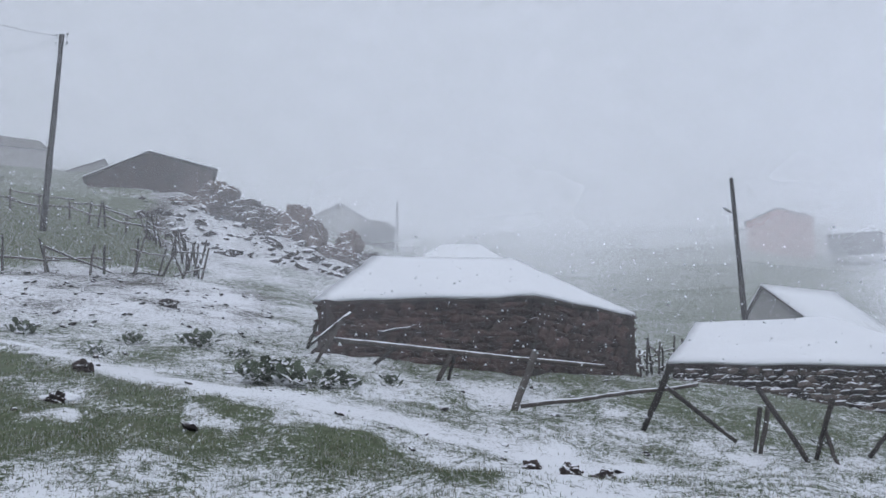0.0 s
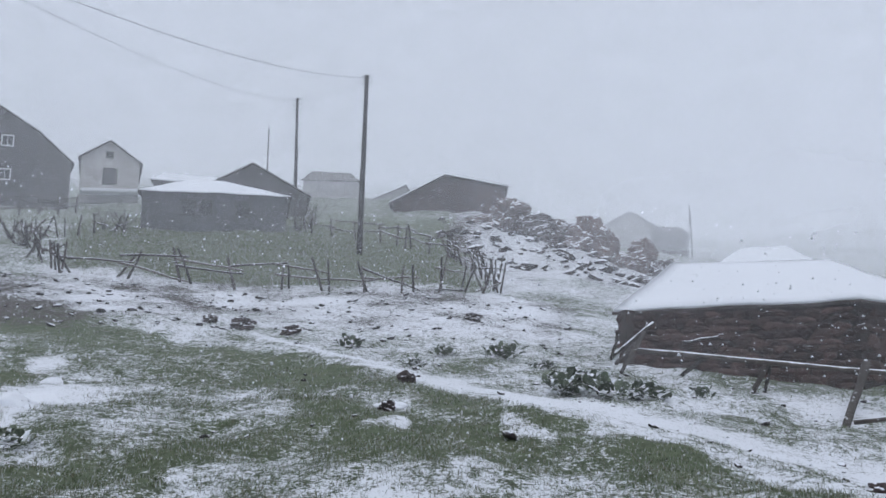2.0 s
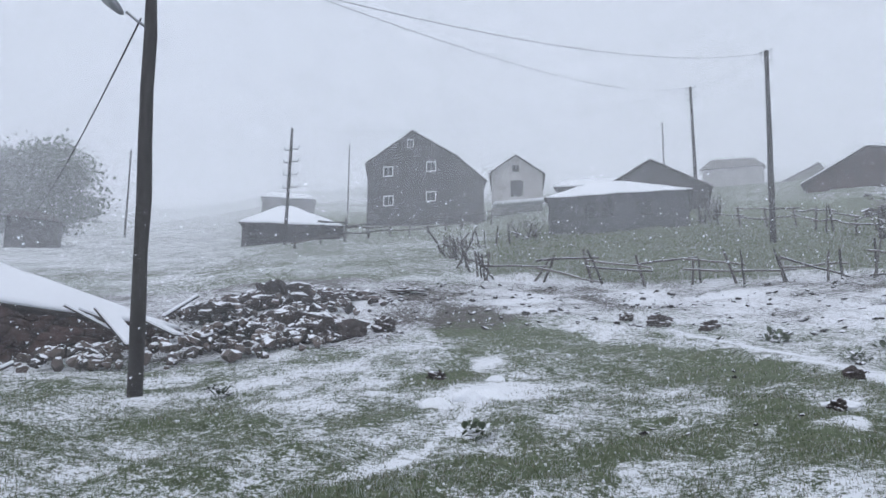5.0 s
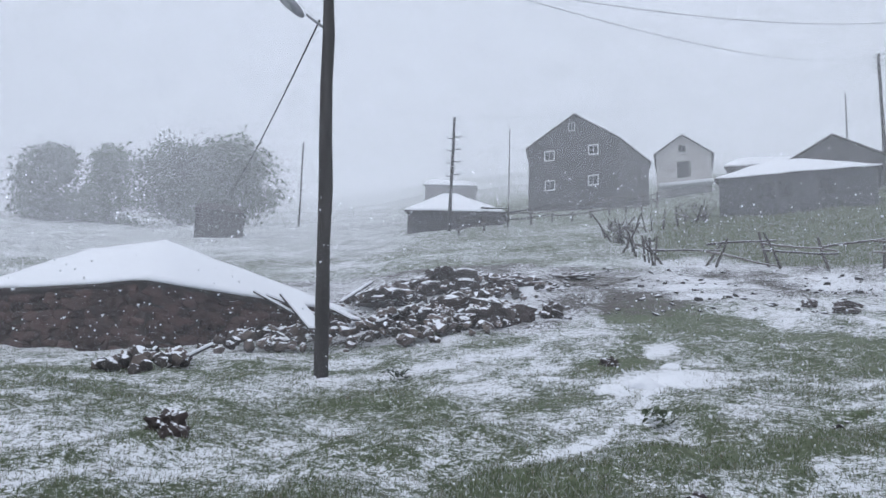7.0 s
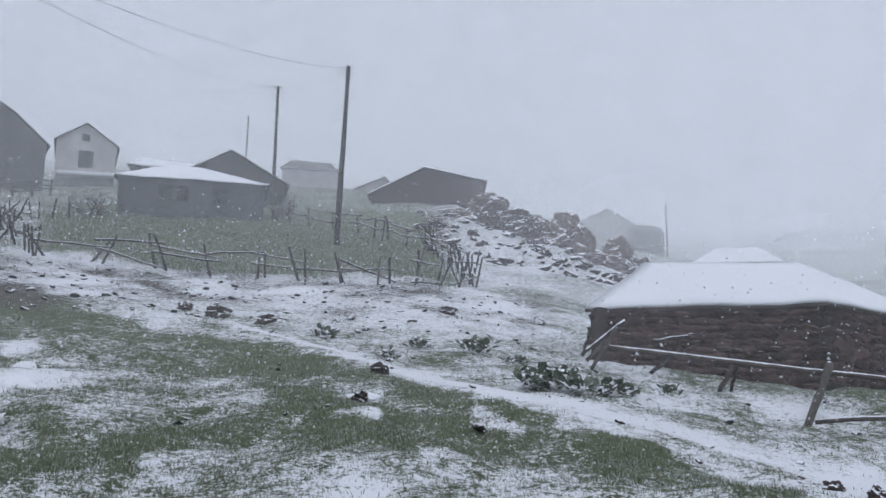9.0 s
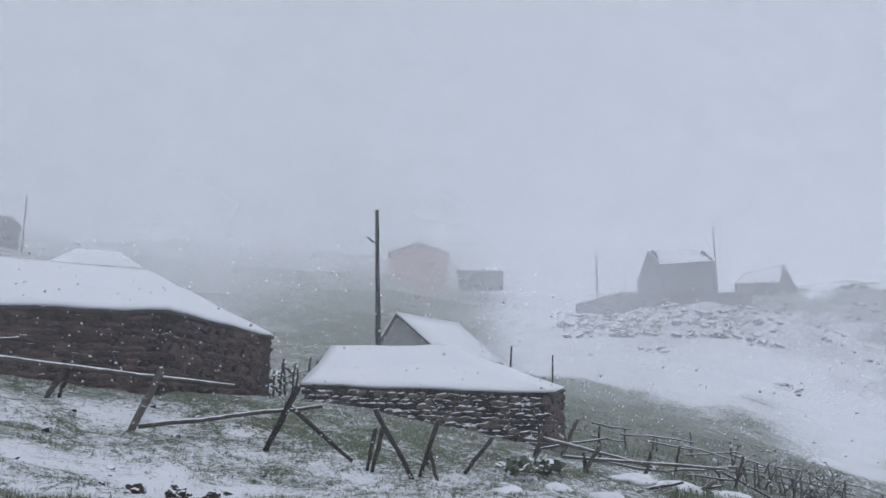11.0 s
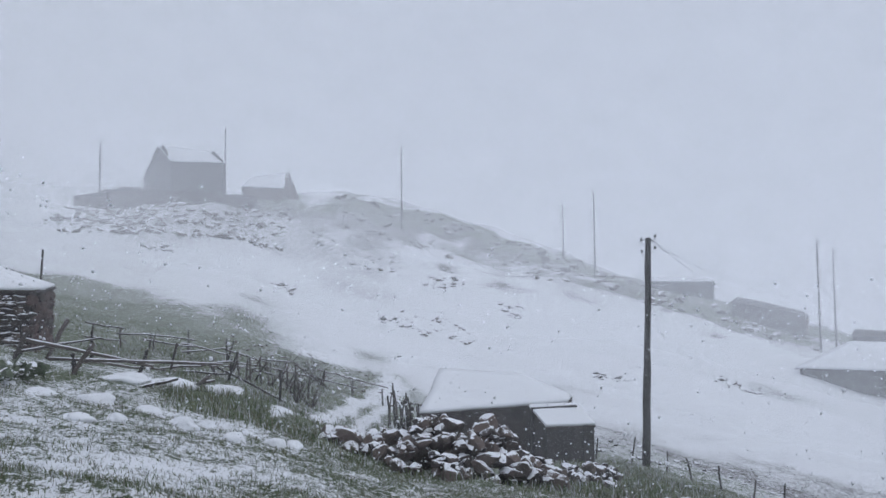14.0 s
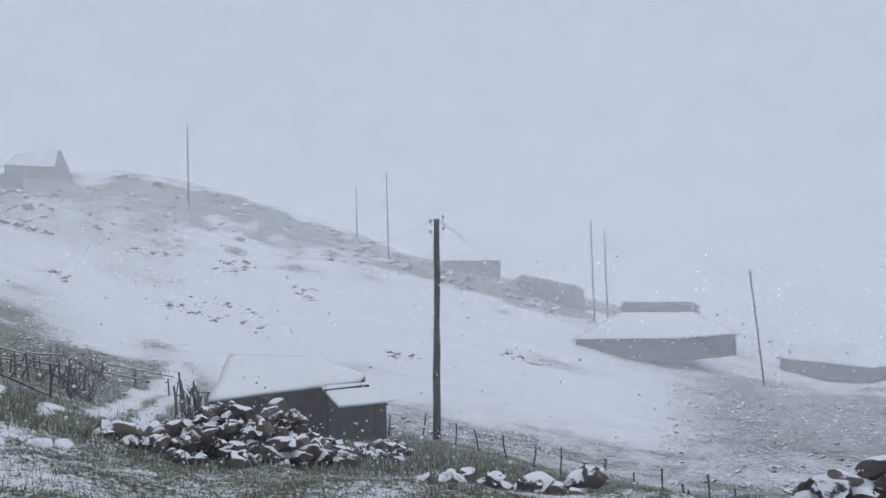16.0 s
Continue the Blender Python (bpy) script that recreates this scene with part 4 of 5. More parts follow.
stone_heap("broken drystone wall of snowy rocks", 128.8, 138.0, 10.2, 11.2, 0.75, 75, (0.25, 0.32, 0.4), 10)
for az, r, el, s in ((117.0, 11.0, -12.9, 0.46), (116.0, 11.1, -13.2, 0.5), (113.4, 11.0, -13.4, 0.34), (130.7, 11.0, -12.35, 0.42), (133.8, 11.0, -12.9, 0.48), (132.2, 11.0, -13.3, 0.46), (129.7, 10.9, -13.5, 0.36)):
    p = sight(az, r, el)
    g = ground(az, r)
    ob = piece("boulder", random.choice(STONES), Vector((p.x, p.y, min(p.z, g.z + s * 0.95))), s)
    tagged(ob, "large dark boulder with a cap of snow", "boulder", "boulders")


def scatter(label, az0, az1, r0, r1, count, sizes, seed, meshes, name="loose_stones"):
    """Loose stones too many to count, one mesh."""
    rnd = random.Random(seed)
    bm = bmesh.new()
    for i in range(count):
        az, r = rnd.uniform(az0, az1), rnd.uniform(r0, r1)
        s = rnd.choice(sizes) * rnd.uniform(0.6, 1.3)
        g = ground(az, r) + Vector((0, 0, s * 0.12))
        m = Matrix.LocRotScale(g, Euler((rnd.uniform(-0.4, 0.4), rnd.uniform(-0.4, 0.4), rnd.uniform(0, 6.28))), (s * 1.2, s, s * 0.8))
        k = len(bm.verts)
        bm.from_mesh(rnd.choice(meshes))
        bm.verts.ensure_lookup_table()
        bmesh.ops.transform(bm, matrix=m, verts=bm.verts[k:])
    ob = part(name, bm, MAT["stone"], None)
    return tagged(ob, label, "stones", kind="stuff")


LIGHT_STONES = [stone_mesh(k + 60, 1, 0.5, 0.6) for k in range(5)]
scatter("loose snowy stones strewn over the rocky knoll", 17, 36, 42, 66, 420, (0.25, 0.4, 0.6, 0.9), 11, LIGHT_STONES)
scatter("loose stones and clods on the trodden slope below the fence", -22, 26, 21, 32, 380, (0.10, 0.16, 0.24), 12, LIGHT_STONES)
scatter("loose stones lying in the snow of the valley side", 70, 84, 84, 104, 300, (0.4, 0.8, 1.3), 13, LIGHT_STONES)
scatter("dark stones showing through the snow of the valley side", 80, 92, 40, 50, 90, (0.15, 0.22, 0.3), 16, LIGHT_STONES)
scatter("dark stones showing through the snow of the valley side", 92, 97, 66, 76, 50, (0.25, 0.35, 0.5), 17, LIGHT_STONES)
scatter("dark stones showing through the snow of the valley side", 104, 118, 33, 40, 110, (0.12, 0.18, 0.26), 18, LIGHT_STONES)


def slope_reach(az, el, near=30.0, far=112.0):
    """How far off the slope is met when looking at a bearing and elevation."""
    best = far
    for k in range(200):
        r = near + (far - near) * k / 199
        if math.degrees(math.atan2(ground(az, r).z - EYE, r)) >= el:
            return r
    return best


# patches where stones and turf show through the snow of the valley side
for k, (az, el, wide, deep, count) in enumerate(((70.6, 5.1, 3.2, 2, 34), (74.6, 5.2, 3.4, 2, 36), (81.0, 5.3, 1.9, 1.5, 26), (86.8, 4.0, 1.6, 1, 18), (90.0, 3.2, 3.0, 3, 46), (83.9, 1.0, 1.6, 1, 14),
                                                 (94.8, 1.1, 3.2, 1.5, 34), (91.3, -1.4, 2.2, 1.5, 22), (76.0, 3.6, 2.0, 1, 18), (99.6, -0.9, 1.6, 1.2, 16), (114.2, -5.6, 3.0, 1.2, 34), (106.0, -5.2, 2.4, 1.2, 24), (120.0, -4.0, 3.0, 2, 30), (126.0, -3.6, 3.0, 3, 40))):
    far = slope_reach(az, el)
    scatter("dark stones showing through the snow of the valley side", az - wide / 2, az + wide / 2, far - deep * far / 45, far + deep * far / 45, count, (far * 0.0035, far * 0.005, far * 0.008), 60 + k, LIGHT_STONES)
scatter("dark stones and low scrub along the falling ridge", 84, 119, 98, 121, 330, (0.4, 0.8, 1.3), 19, LIGHT_STONES)
scatter("loose stones along the footpath", 2, 56, 8.5, 24, 110, (0.06, 0.10, 0.15), 14, LIGHT_STONES)
scatter("loose stones on the stony valley floor", 123, 142, 34, 74, 260, (0.2, 0.3, 0.4), 15, LIGHT_STONES)


def outcrop(az, r, top_el, wide, tall, seed, lean=0.0):
    """A weathered knob of rock standing out of the slope."""
    g, t = ground(az, r), sight(az, r, top_el)
    tall = max(tall, t.z - g.z + 0.6)
    bm = bmesh.new()
    bmesh.ops.create_icosphere(bm, subdivisions=5, radius=0.5)
    off = Vector((seed * 5.1, seed * 2.3, seed * 8.7))
    for v in bm.verts:
        n = noise.fractal(v.co * 2.6 + off, 0.75, 2.2, 5) * 0.36
        crack = abs(noise.noise(Vector((v.co.x * 4, v.co.y * 4, v.co.z * 3)) + off)) * 0.26
        v.co *= 1 + n - crack
        v.co.z = max(-0.42, min(0.46, v.co.z))
        v.co.x += v.co.z * lean
    bmesh.ops.scale(bm, vec=(wide, wide * 0.85, tall), verts=bm.verts)
    ob = part("rock_outcrop", bm, MAT["rock"], None)
    ob.matrix_world = Matrix.Translation((g.x, g.y, t.z - tall * 0.46)) @ Matrix.Rotation(radians(-az), 4, "Z")
    return tagged(ob, "weathered reddish rock outcrop with snow in its ledges", "rock", "outcrops")


for k, (az, r, el, w, h, ln) in enumerate(((22.2, 62, 13.9, 3.4, 2.4, 0.2), (24.0, 60, 12.9, 2.8, 2.2, 0.0), (25.4, 58, 12.4, 2.6, 2.6, 0.0), (27.6, 57, 12.55, 2.6, 3.8, -0.2),
                                    (28.7, 56, 11.6, 2.2, 3.6, -0.25), (31.2, 57, 11.0, 1.9, 2.4, 0.1), (30.4, 55, 10.0, 2.4, 2.0, 0.0), (26.6, 56, 11.2, 2.4, 1.8, 0.3), (32.6, 55, 9.4, 2.2, 1.6, 0.0),
                                    (20.2, 60, 12.9, 2.6, 1.5, 0.0), (33.6, 53, 8.4, 1.8, 1.2, 0.0), (18.4, 58, 12.3, 2.0, 1.0, 0.0), (31.8, 51, 8.6, 2.2, 1.2, 0.0))):
    outcrop(az, r, el, w, h, k + 1, ln)


def dark_mound(az, r, wide, tall, seed, label):
    g = ground(az, r)
    ob = new("earth_mound", SOD_CLODS[seed % 4])
    ob.matrix_world = Matrix.LocRotScale(g + Vector((0, 0, tall * 0.15)), Euler((0.1, 0.05, seed)), (wide, wide * 0.7, tall))
    return tagged(ob, label, "earth mound", "earth mounds")


for k, (az, r, w, h) in enumerate(((-19.6, 21.2, 2.1, 1.15), (-21.4, 27.0, 1.9, 1.3), (-25.0, 26.0, 2.2, 0.9), (-17.0, 20.6, 1.2, 0.75), (-16.6, 27.0, 1.6, 0.5), (-21.6, 20.6, 1.4, 0.85), (-12.5, 30, 1.4, 0.3), (-18.2, 20.4, 1.3, 0.9), (-14.2, 21.4, 0.8, 0.6))):
    dark_mound(az, r, w, h, k, "dark heap of earth and sods with traces of snow")
for k, (az, r, s) in enumerate(((4.1, 22.5, 0.62), (7.3, 22.0, 0.50), (2.1, 23.0, 0.45), (15.1, 13.2, 0.32), (-10.5, 14.5, 0.34), (43.1, 9.4, 0.22), (47.4, 8.8, 0.30), (45.5, 9.2, 0.26), (13.9, 10.8, 0.26), (-39, 8.0, 0.42), (-6.0, 5.6, 0.26), (88.0, 5.6, 0.2), (19.5, 26, 0.5))):
    ob = new("clod", SOD_CLODS[k % 4])
    ob.matrix_world = Matrix.LocRotScale(ground(az, r) + Vector((0, 0, s * 0.12)), Euler((0, 0, k)), (s * 0.85, s * 0.7, s * 0.75))
    tagged(ob, "dark clod of earth lying in the snowy grass", "clod", "clods")


def face_stones(home, p, q, height, count, seed, drop=0.12, meshes=WALL_STONES):
    """Courses of single stones on the face of a wall from p to q, p and q at the eave."""
    rnd = random.Random(seed)
    al = (q - p).normalized()
    n = Vector((al.y, -al.x, 0)).normalized()
    if n.dot(Vector((p.x, p.y, 0))) > 0:
        n = -n
    length = (q - p).length
    per = max(2, int(math.sqrt(count * length / (height * 1.7))))
    rows = max(1, count // per)
    for j in range(rows):
        for i in range(per):
            t = (i + 0.5 + 0.5 * (j % 2) + rnd.uniform(-0.2, 0.2)) / (per + 0.5)
            z = -drop - (j + 0.5 + rnd.uniform(-0.15, 0.15)) * (height - drop) / rows
            w, h = length / per * rnd.uniform(0.85, 1.2), (height - drop) / rows * rnd.uniform(0.9, 1.25)
            ob = new("stone", rnd.choice(meshes))
            ob.parent = home
            yaw = math.atan2(al.y, al.x)
            ob.matrix_local = Matrix.LocRotScale(p.lerp(q, t) + Vector((0, 0, z)) + n * rnd.uniform(-0.01, 0.05) - home.location,
                                                 Euler((rnd.uniform(-0.2, 0.2), rnd.uniform(-0.16, 0.16), yaw + rnd.uniform(-0.15, 0.15))), (w * rnd.uniform(0.9, 1.6), 0.17, h * rnd.uniform(1.3, 2.1)))


# ---------------------------------------------------------------- fences
def fence(label, line, seed, height=1.15, spacing=1.7, rails=(0.45, 0.85), tilt=0.18, thick=0.045, cross=0.35, gaps=0.15, name="fence", rail_mat="rail"):
    """A rough fence of stakes and poles along points (bearing, distance)."""
    rnd = random.Random(seed)
    marks = []
    for (a0, r0), (a1, r1) in zip(line, line[1:]):
        p, q = ground(a0, r0), ground(a1, r1)
        k = max(1, round((q - p).length / spacing))
        for i in range(k):
            t = i / k
            v = p.lerp(q, t)
            marks.append(Vector((v.x, v.y, float(hill_height(v.x, v.y)))))
    marks.append(ground(*line[-1]))
    ob = thing(name, marks[len(marks) // 2], label, "fence")
    o = ob.location
    for g in marks:
        h = height * rnd.uniform(0.75, 1.2)
        top = Vector((rnd.gauss(0, tilt) * h, rnd.gauss(0, tilt) * h, h))
        pts, rad = crooked(g - o - Vector((0, 0, 0.3)), g - o + top, thick, thick * 0.75, 3, 0.02, rnd)
        part("stake", tube(bmesh.new(), pts, rad, 6), MAT["timber"], ob)
        if rnd.random() < cross:
            a = g - o + Vector((rnd.uniform(-0.5, 0.5), rnd.uniform(-0.5, 0.5), -0.1))
            pts, rad = crooked(a, g - o + Vector((rnd.uniform(-0.4, 0.4), rnd.uniform(-0.3, 0.3), h * rnd.uniform(0.8, 1.1))), thick * 0.9, thick * 0.6, 3, 0.03, rnd)
            part("prop", tube(bmesh.new(), pts, rad, 6), MAT["timber"], ob)
    for g, k in zip(marks, marks[1:]):
        for h in rails:
            if rnd.random() < gaps:
                continue
            d = (k - g).normalized() * 0.25
            z0, z1 = (h * height * rnd.uniform(0.7, 1.15) * (0 if rnd.random() < gaps * 0.6 else 1) + 0.05 for _ in (0, 1))
            pts, rad = crooked(g - o - d + Vector((0, 0, z0)), k - o + d + Vector((0, 0, z1)), thick * 0.85, thick * 0.6, 4, 0.04, rnd)
            part("rail", tube(bmesh.new(), pts, rad, 6), MAT[rail_mat], ob)
    return ob


fence("broken rustic fence of grey stakes and poles round the yard", ((-7.2, 33.3), (-3.4, 33.0), (3.6, 32.5), (9.4, 32.5), (15.5, 32.5)), 21, 1.25, 2.0, (0.42, 0.7), cross=0.85, thick=0.058, tilt=0.24, gaps=0.1)
fence("rustic stake fence at the corner of the yard", ((17.4, 32.6), (21.4, 34.2), (20.7, 38.0), (17.8, 43.0)), 22, 1.15, 0.85, (0.45, 0.8), 0.28, cross=0.7, thick=0.05, gaps=0.3)
fence("rustic rail fence along the upper side of the yard", ((17.8, 43.0), (13.2, 47.0), (9.8, 49.0), (8.4, 50.0)), 23, 1.15, 1.6, (0.5, 0.85), 0.1, 0.058, 0.3, 0.05)
fence("tangled stake fence at the side of the yard", ((-7.2, 33.3), (-8.6, 37.0), (-10.2, 43.0)), 24, 1.05, 1.15, (0.45, 0.9), 0.42, cross=0.9, thick=0.05, gaps=0.1, rail_mat="timber")
fence("broken stakes in front of the grey shed", ((-8.6, 44.0), (-5.5, 47.0), (-3.4, 49.0)), 25, 1.1, 1.3, (0.6,), 0.3, cross=0.5, gaps=0.4)
fence("long plank fence below the gabled house", ((-20.4, 50.0), (-17.0, 53.0), (-13.9, 57.0), (-10.0, 62.0), (-6.8, 68.0)), 26, 1.35, 2.2, (0.35, 0.65, 0.95), 0.03, 0.075, 0.1, 0.0, rail_mat="timber")
fence("stake fence and brush beside the grey shed", ((7.4, 51.0), (8.6, 55.0)), 27, 1.3, 0.8, (0.6,), 0.3, cross=0.8)
fence("plank fence behind the stone hut", ((50.6, 24.5), (52.0, 28.0), (54.6, 31.0), (56.5, 36.0)), 28, 1.0, 0.9, (0.35, 0.7), 0.08, cross=0.3)
fence("rail fence running down the far meadow", ((70.0, 32.0), (75.4, 36.0), (82.7, 36.0), (86.5, 38.0), (90.5, 38.5)), 29, 0.9, 1.7, (0.4, 0.8), 0.1)
fence("tumbled stake fence along the sunken lane", ((68.2, 21.0), (72.0, 22.0), (76.5, 23.0), (80.0, 24.0), (83.5, 25.0)), 30, 0.8, 1.4, (0.35, 0.7), 0.35, 0.04, 0.6, 0.35)
fence("dense paling of old stakes at the end of the lane", ((79.5, 26.0), (82.4, 28.0), (85.4, 31.0)), 31, 0.75, 0.6, (0.5,), 0.3, 0.035, 0.5)
fence("small stake gate by the little shed", ((91.0, 33.0), (91.8, 32.0), (92.2, 29.0)), 32, 1.4, 0.4, (0.6,), 0.15, 0.045, 0.5)
fence("single rail of a field gate", ((91.6, 33.5), (94.2, 35.0)), 33, 1.0, 1.3, (0.95,), 0.1)
fence("low stake and wire fence down the slope", ((104.5, 31.0), (109.1, 30.5), (112.5, 29.5), (116.0, 28.0), (119.0, 26.5), (122.5, 25.0), (127.0, 23.0)), 34, 0.8, 1.05, (), 0.12, 0.035, 0.1)
fence("stakes behind the second stone hut", ((66.0, 31.5), (69.0, 33.0)), 35, 3.2, 1.2, (), 0.05, 0.05, 0.0)


def spar(ob, a, b, r0, r1, mat, rnd, name="pole"):
    pts, rad = crooked(a - ob.location, b - ob.location, r0 * 0.85, r1 * 0.85, 6, 0.012, rnd)
    return part(name, tube(bmesh.new(), pts, rad, 8), MAT[mat], ob, smooth_faces=True)


def rail_stand(label, spars, category="fence", name="rail_stand"):
    """Loose rails and leaning props given by their two ends."""
    rnd = random.Random(len(spars) * 7)
    ob = thing(name, ground(spars[0][0][0], spars[0][0][1]), label, category)
    for a, b, r, mat in spars:
        spar(ob, sight(*a), sight(*b), r, r * 0.8, mat, rnd)
    return ob


rail_stand("snow-lined pole rail on leaning props before the stone hut", (
    ((30.3, 17.6, 3.45), (48.2, 17.6, 1.35), 0.065, "rail"), ((38.2, 17.5, 2.6), (37.2, 17.1, 0.6), 0.07, "timber"), ((38.4, 17.6, 2.4), (37.9, 17.2, 0.7), 0.05, "timber"),
    ((34.8, 17.6, 3.2), (33.0, 17.2, 1.8), 0.06, "timber"), ((43.7, 17.2, 2.4), (42.0, 15.2, -1.9), 0.085, "timber"), ((30.8, 17.6, 4.6), (29.2, 17.0, 2.0), 0.06, "timber"),
    ((31.4, 17.8, 5.2), (28.6, 17.3, 3.0), 0.05, "rail"), ((30.2, 17.6, 3.9), (28.9, 17.0, 2.6), 0.05, "timber"), ((33.2, 18.0, 3.9), (35.4, 18.2, 4.2), 0.04, "rail"), ((29.2, 17.5, 4.6), (28.6, 17.2, 2.9), 0.05, "timber")))
rail_stand("fallen snow-lined rail on a crossed pair of props", (
    ((42.6, 15.0, -1.1), (53.9, 15.2, 0.1), 0.05, "rail"), ((52.3, 15.1, 1.3), (50.3, 14.6, -2.9), 0.07, "timber"), ((51.6, 15.3, 0.3), (55.9, 14.2, -3.4), 0.045, "timber")))
rail_stand("crossed old stakes leaning in the turf", (
    ((57.4, 13.6, -0.2), (60.3, 12.8, -5.4), 0.05, "timber"), ((57.9, 13.6, -1.3), (57.2, 13.4, -4.2), 0.045, "timber"), ((57.4, 13.6, -1.4), (56.9, 13.3, -4.0), 0.04, "timber")))
rail_stand("crossed old stakes leaning in the turf", (
    ((61.5, 13.6, -0.9), (60.3, 13.2, -4.4), 0.045, "timber"), ((60.9, 13.6, -2.4), (61.5, 13.1, -5.1), 0.04, "timber")))
rail_stand("single slanting stake in the turf", (((65.0, 14.2, -2.0), (63.2, 13.7, -4.2), 0.045, "timber"),))
rail_stand("crossed props and rails at the corner of the second hut", (
    ((72.0, 17.5, -2.4), (70.3, 16.8, -5.2), 0.05, "timber"), ((70.9, 17.5, -3.0), (71.2, 17.0, -5.6), 0.055, "timber"), ((68.2, 19.5, -2.0), (75.6, 19.5, -3.9), 0.05, "rail"),
    ((69.6, 18.5, -3.2), (79.8, 20.5, -3.9), 0.045, "rail"), ((70.6, 21.0, -0.9), (69.5, 20.5, -3.2), 0.06, "timber"), ((68.3, 19.5, -1.7), (67.5, 19.0, -3.8), 0.06, "timber"), ((75.2, 20.5, -2.9), (74.6, 20.0, -4.9), 0.05, "timber")))
rail_stand("old poles lying in the snow of the lane", (
    ((72.6, 17.0, -5.6), (77.0, 17.8, -4.7), 0.05, "rail"), ((75.2, 18.4, -5.6), (79.3, 18.8, -4.9), 0.05, "rail"), ((77.0, 18.2, -5.9), (79.0, 18.8, -4.6), 0.055, "timber")), "poles")


def boards(label, planks):
    ob = thing("board_heap", ground(planks[0][0][0], planks[0][0][1]), label, "boards")
    for a, b, w in planks:
        p, q = sight(*a), sight(*b)
        d = (q - p).normalized()
        s = d.cross(Vector((0, 0, 1))).normalized() * w / 2
        up = s.cross(d).normalized() * 0.03
        o = ob.location
        part("board", slab(bmesh.new(), [p - s - o, p + s - o, q + s - o, q - s - o], up), MAT["board"], ob)
        lift = up * 1.2 if up.z > 0 else -up * 0.2
        part("snow_layer", slab(bmesh.new(), [p - s * 0.94 - o + lift, p + s * 0.94 - o + lift, q + s * 0.94 - o + lift, q - s * 0.94 - o + lift], Vector((0, 0, 0.04))), MAT["snow"], ob)
    return ob


boards("fallen snow-covered roof boards of the collapsed hut", (
    ((-34.2, 19.6, 5.6), (-30.2, 19.0, 3.6), 0.14), ((-33.4, 19.8, 5.4), (-29.4, 19.4, 4.0), 0.12), ((-32.0, 19.6, 5.5), (-30.0, 18.6, 3.3), 0.45), ((-29.4, 20.0, 4.9), (-27.4, 19.5, 4.0), 0.4),
    ((-26.1, 20.2, 3.9), (-23.6, 21.0, 5.0), 0.45), ((-21.4, 20.4, 4.5), (-18.6, 20.6, 4.6), 0.12), ((-39.6, 16.0, 0.3), (-36.6, 16.6, 2.0), 0.08), ((-28.4, 21.5, 5.2), (-26.4, 22.5, 6.6), 0.1)))


# ---------------------------------------------------------------- lamps and cables
def street_lamp(az, r, el, out, label, tilt, size=1.0):
    """A lamp head on a short bracket, snow on its back."""
    p = sight(az, r, el)
    q = p + out
    ob = thing("street_lamp", p, label, "lamp")
    part("bracket", tube(bmesh.new(), [Vector(), out * 0.3 + Vector((0, 0, 0.05)), out * 0.5 + Vector((0, 0, 0.1))], [0.022] * 3, 8), MAT["metal"], ob, smooth_faces=True)
    bm = bmesh.new()
    bmesh.ops.create_uvsphere(bm, u_segments=16, v_segments=10, radius=0.5)
    d = out.normalized()
    m = Matrix.Translation(out * 0.9 + Vector((0, 0, 0.16 * size + tilt))) @ d.to_track_quat("X", "Z").to_matrix().to_4x4() @ pose(0, 0, 0, 0, -20, 0) @ Matrix.Diagonal((0.72 * size, 0.26 * size, 0.18 * size, 1))
    bmesh.ops.transform(bm, matrix=m, verts=bm.verts)
    part("lamp_head", bm, MAT["metal"], ob, smooth_faces=True)
    bm = bmesh.new()
    bmesh.ops.create_uvsphere(bm, u_segments=16, v_segments=8, radius=0.5)
    bmesh.ops.transform(bm, matrix=m @ Matrix.Translation((0.05, 0, -0.16)) @ Matrix.Diagonal((0.8, 0.9, 0.8, 1)), verts=bm.verts)
    part("lens", bm, MAT["lens"], ob, smooth_faces=True)
    return ob


left = Vector((-math.cos(radians(29)), -math.sin(radians(29)), 0))
street_lamp(-30.3, 14.0, 23.0, left * 0.75 + Vector((0, 0, 0.32)), "grey street lamp head on a short bracket of the pole", 0.0)
street_lamp(57.15, 36.0, 11.0, Vector((-0.26, 0.16, 0.10)), "small grey street lamp on the leaning pole", 0.0, 0.55)
wire(P1_TOP, P4_TOP, 1.2)
wire(P1_TOP - Vector((0, 0, 0.3)), P2_TOP - Vector((0, 0, 0.1)), 0.9)
wire(sight(-30.9, 14.0, 23.6), sight(-38.0, 71.5, 10.9), 1.5, "slack service cable from the lamp pole to a barn", 0.016)
P0, P0_TOP = utility_pole(-66.0, 40.0, 18.0, label="dark wooden power pole at the end of the cable run")
wire(P1_TOP, P0_TOP, 0.6)
wire(P4_TOP, P5_TOP, 1.4)
wire(P2_TOP, P4_TOP, 0.5)
wire(P6_TOP, sight(92.1, 108, 9.0), 6.0)
wire(P6_TOP - Vector((0, 0, 0.9)), sight(105.3, 105, 4.0), 3.0)
wire(P6_TOP, sight(121.2, 99.0, -1.9), 2.0)
wire(P6_TOP, sight(119.2, 100.0, 3.6), 3.0)
face_stones(HUT, HUT_C[0], HUT_C[1], 1.9, 190, 41)
face_stones(HUT, HUT_C[1], HUT_C[2], 1.7, 90, 42)
face_stones(HUT2, HUT2_C[0], HUT2_C[1], 1.7, 230, 43, 0.12, SNOWY_WALL_STONES)
face_stones(HUT2, HUT2_C[1], HUT2_C[2], 1.7, 60, 44)
face_stones(HUT3, HUT3_C[1], HUT3_C[2], 1.9, 150, 45)
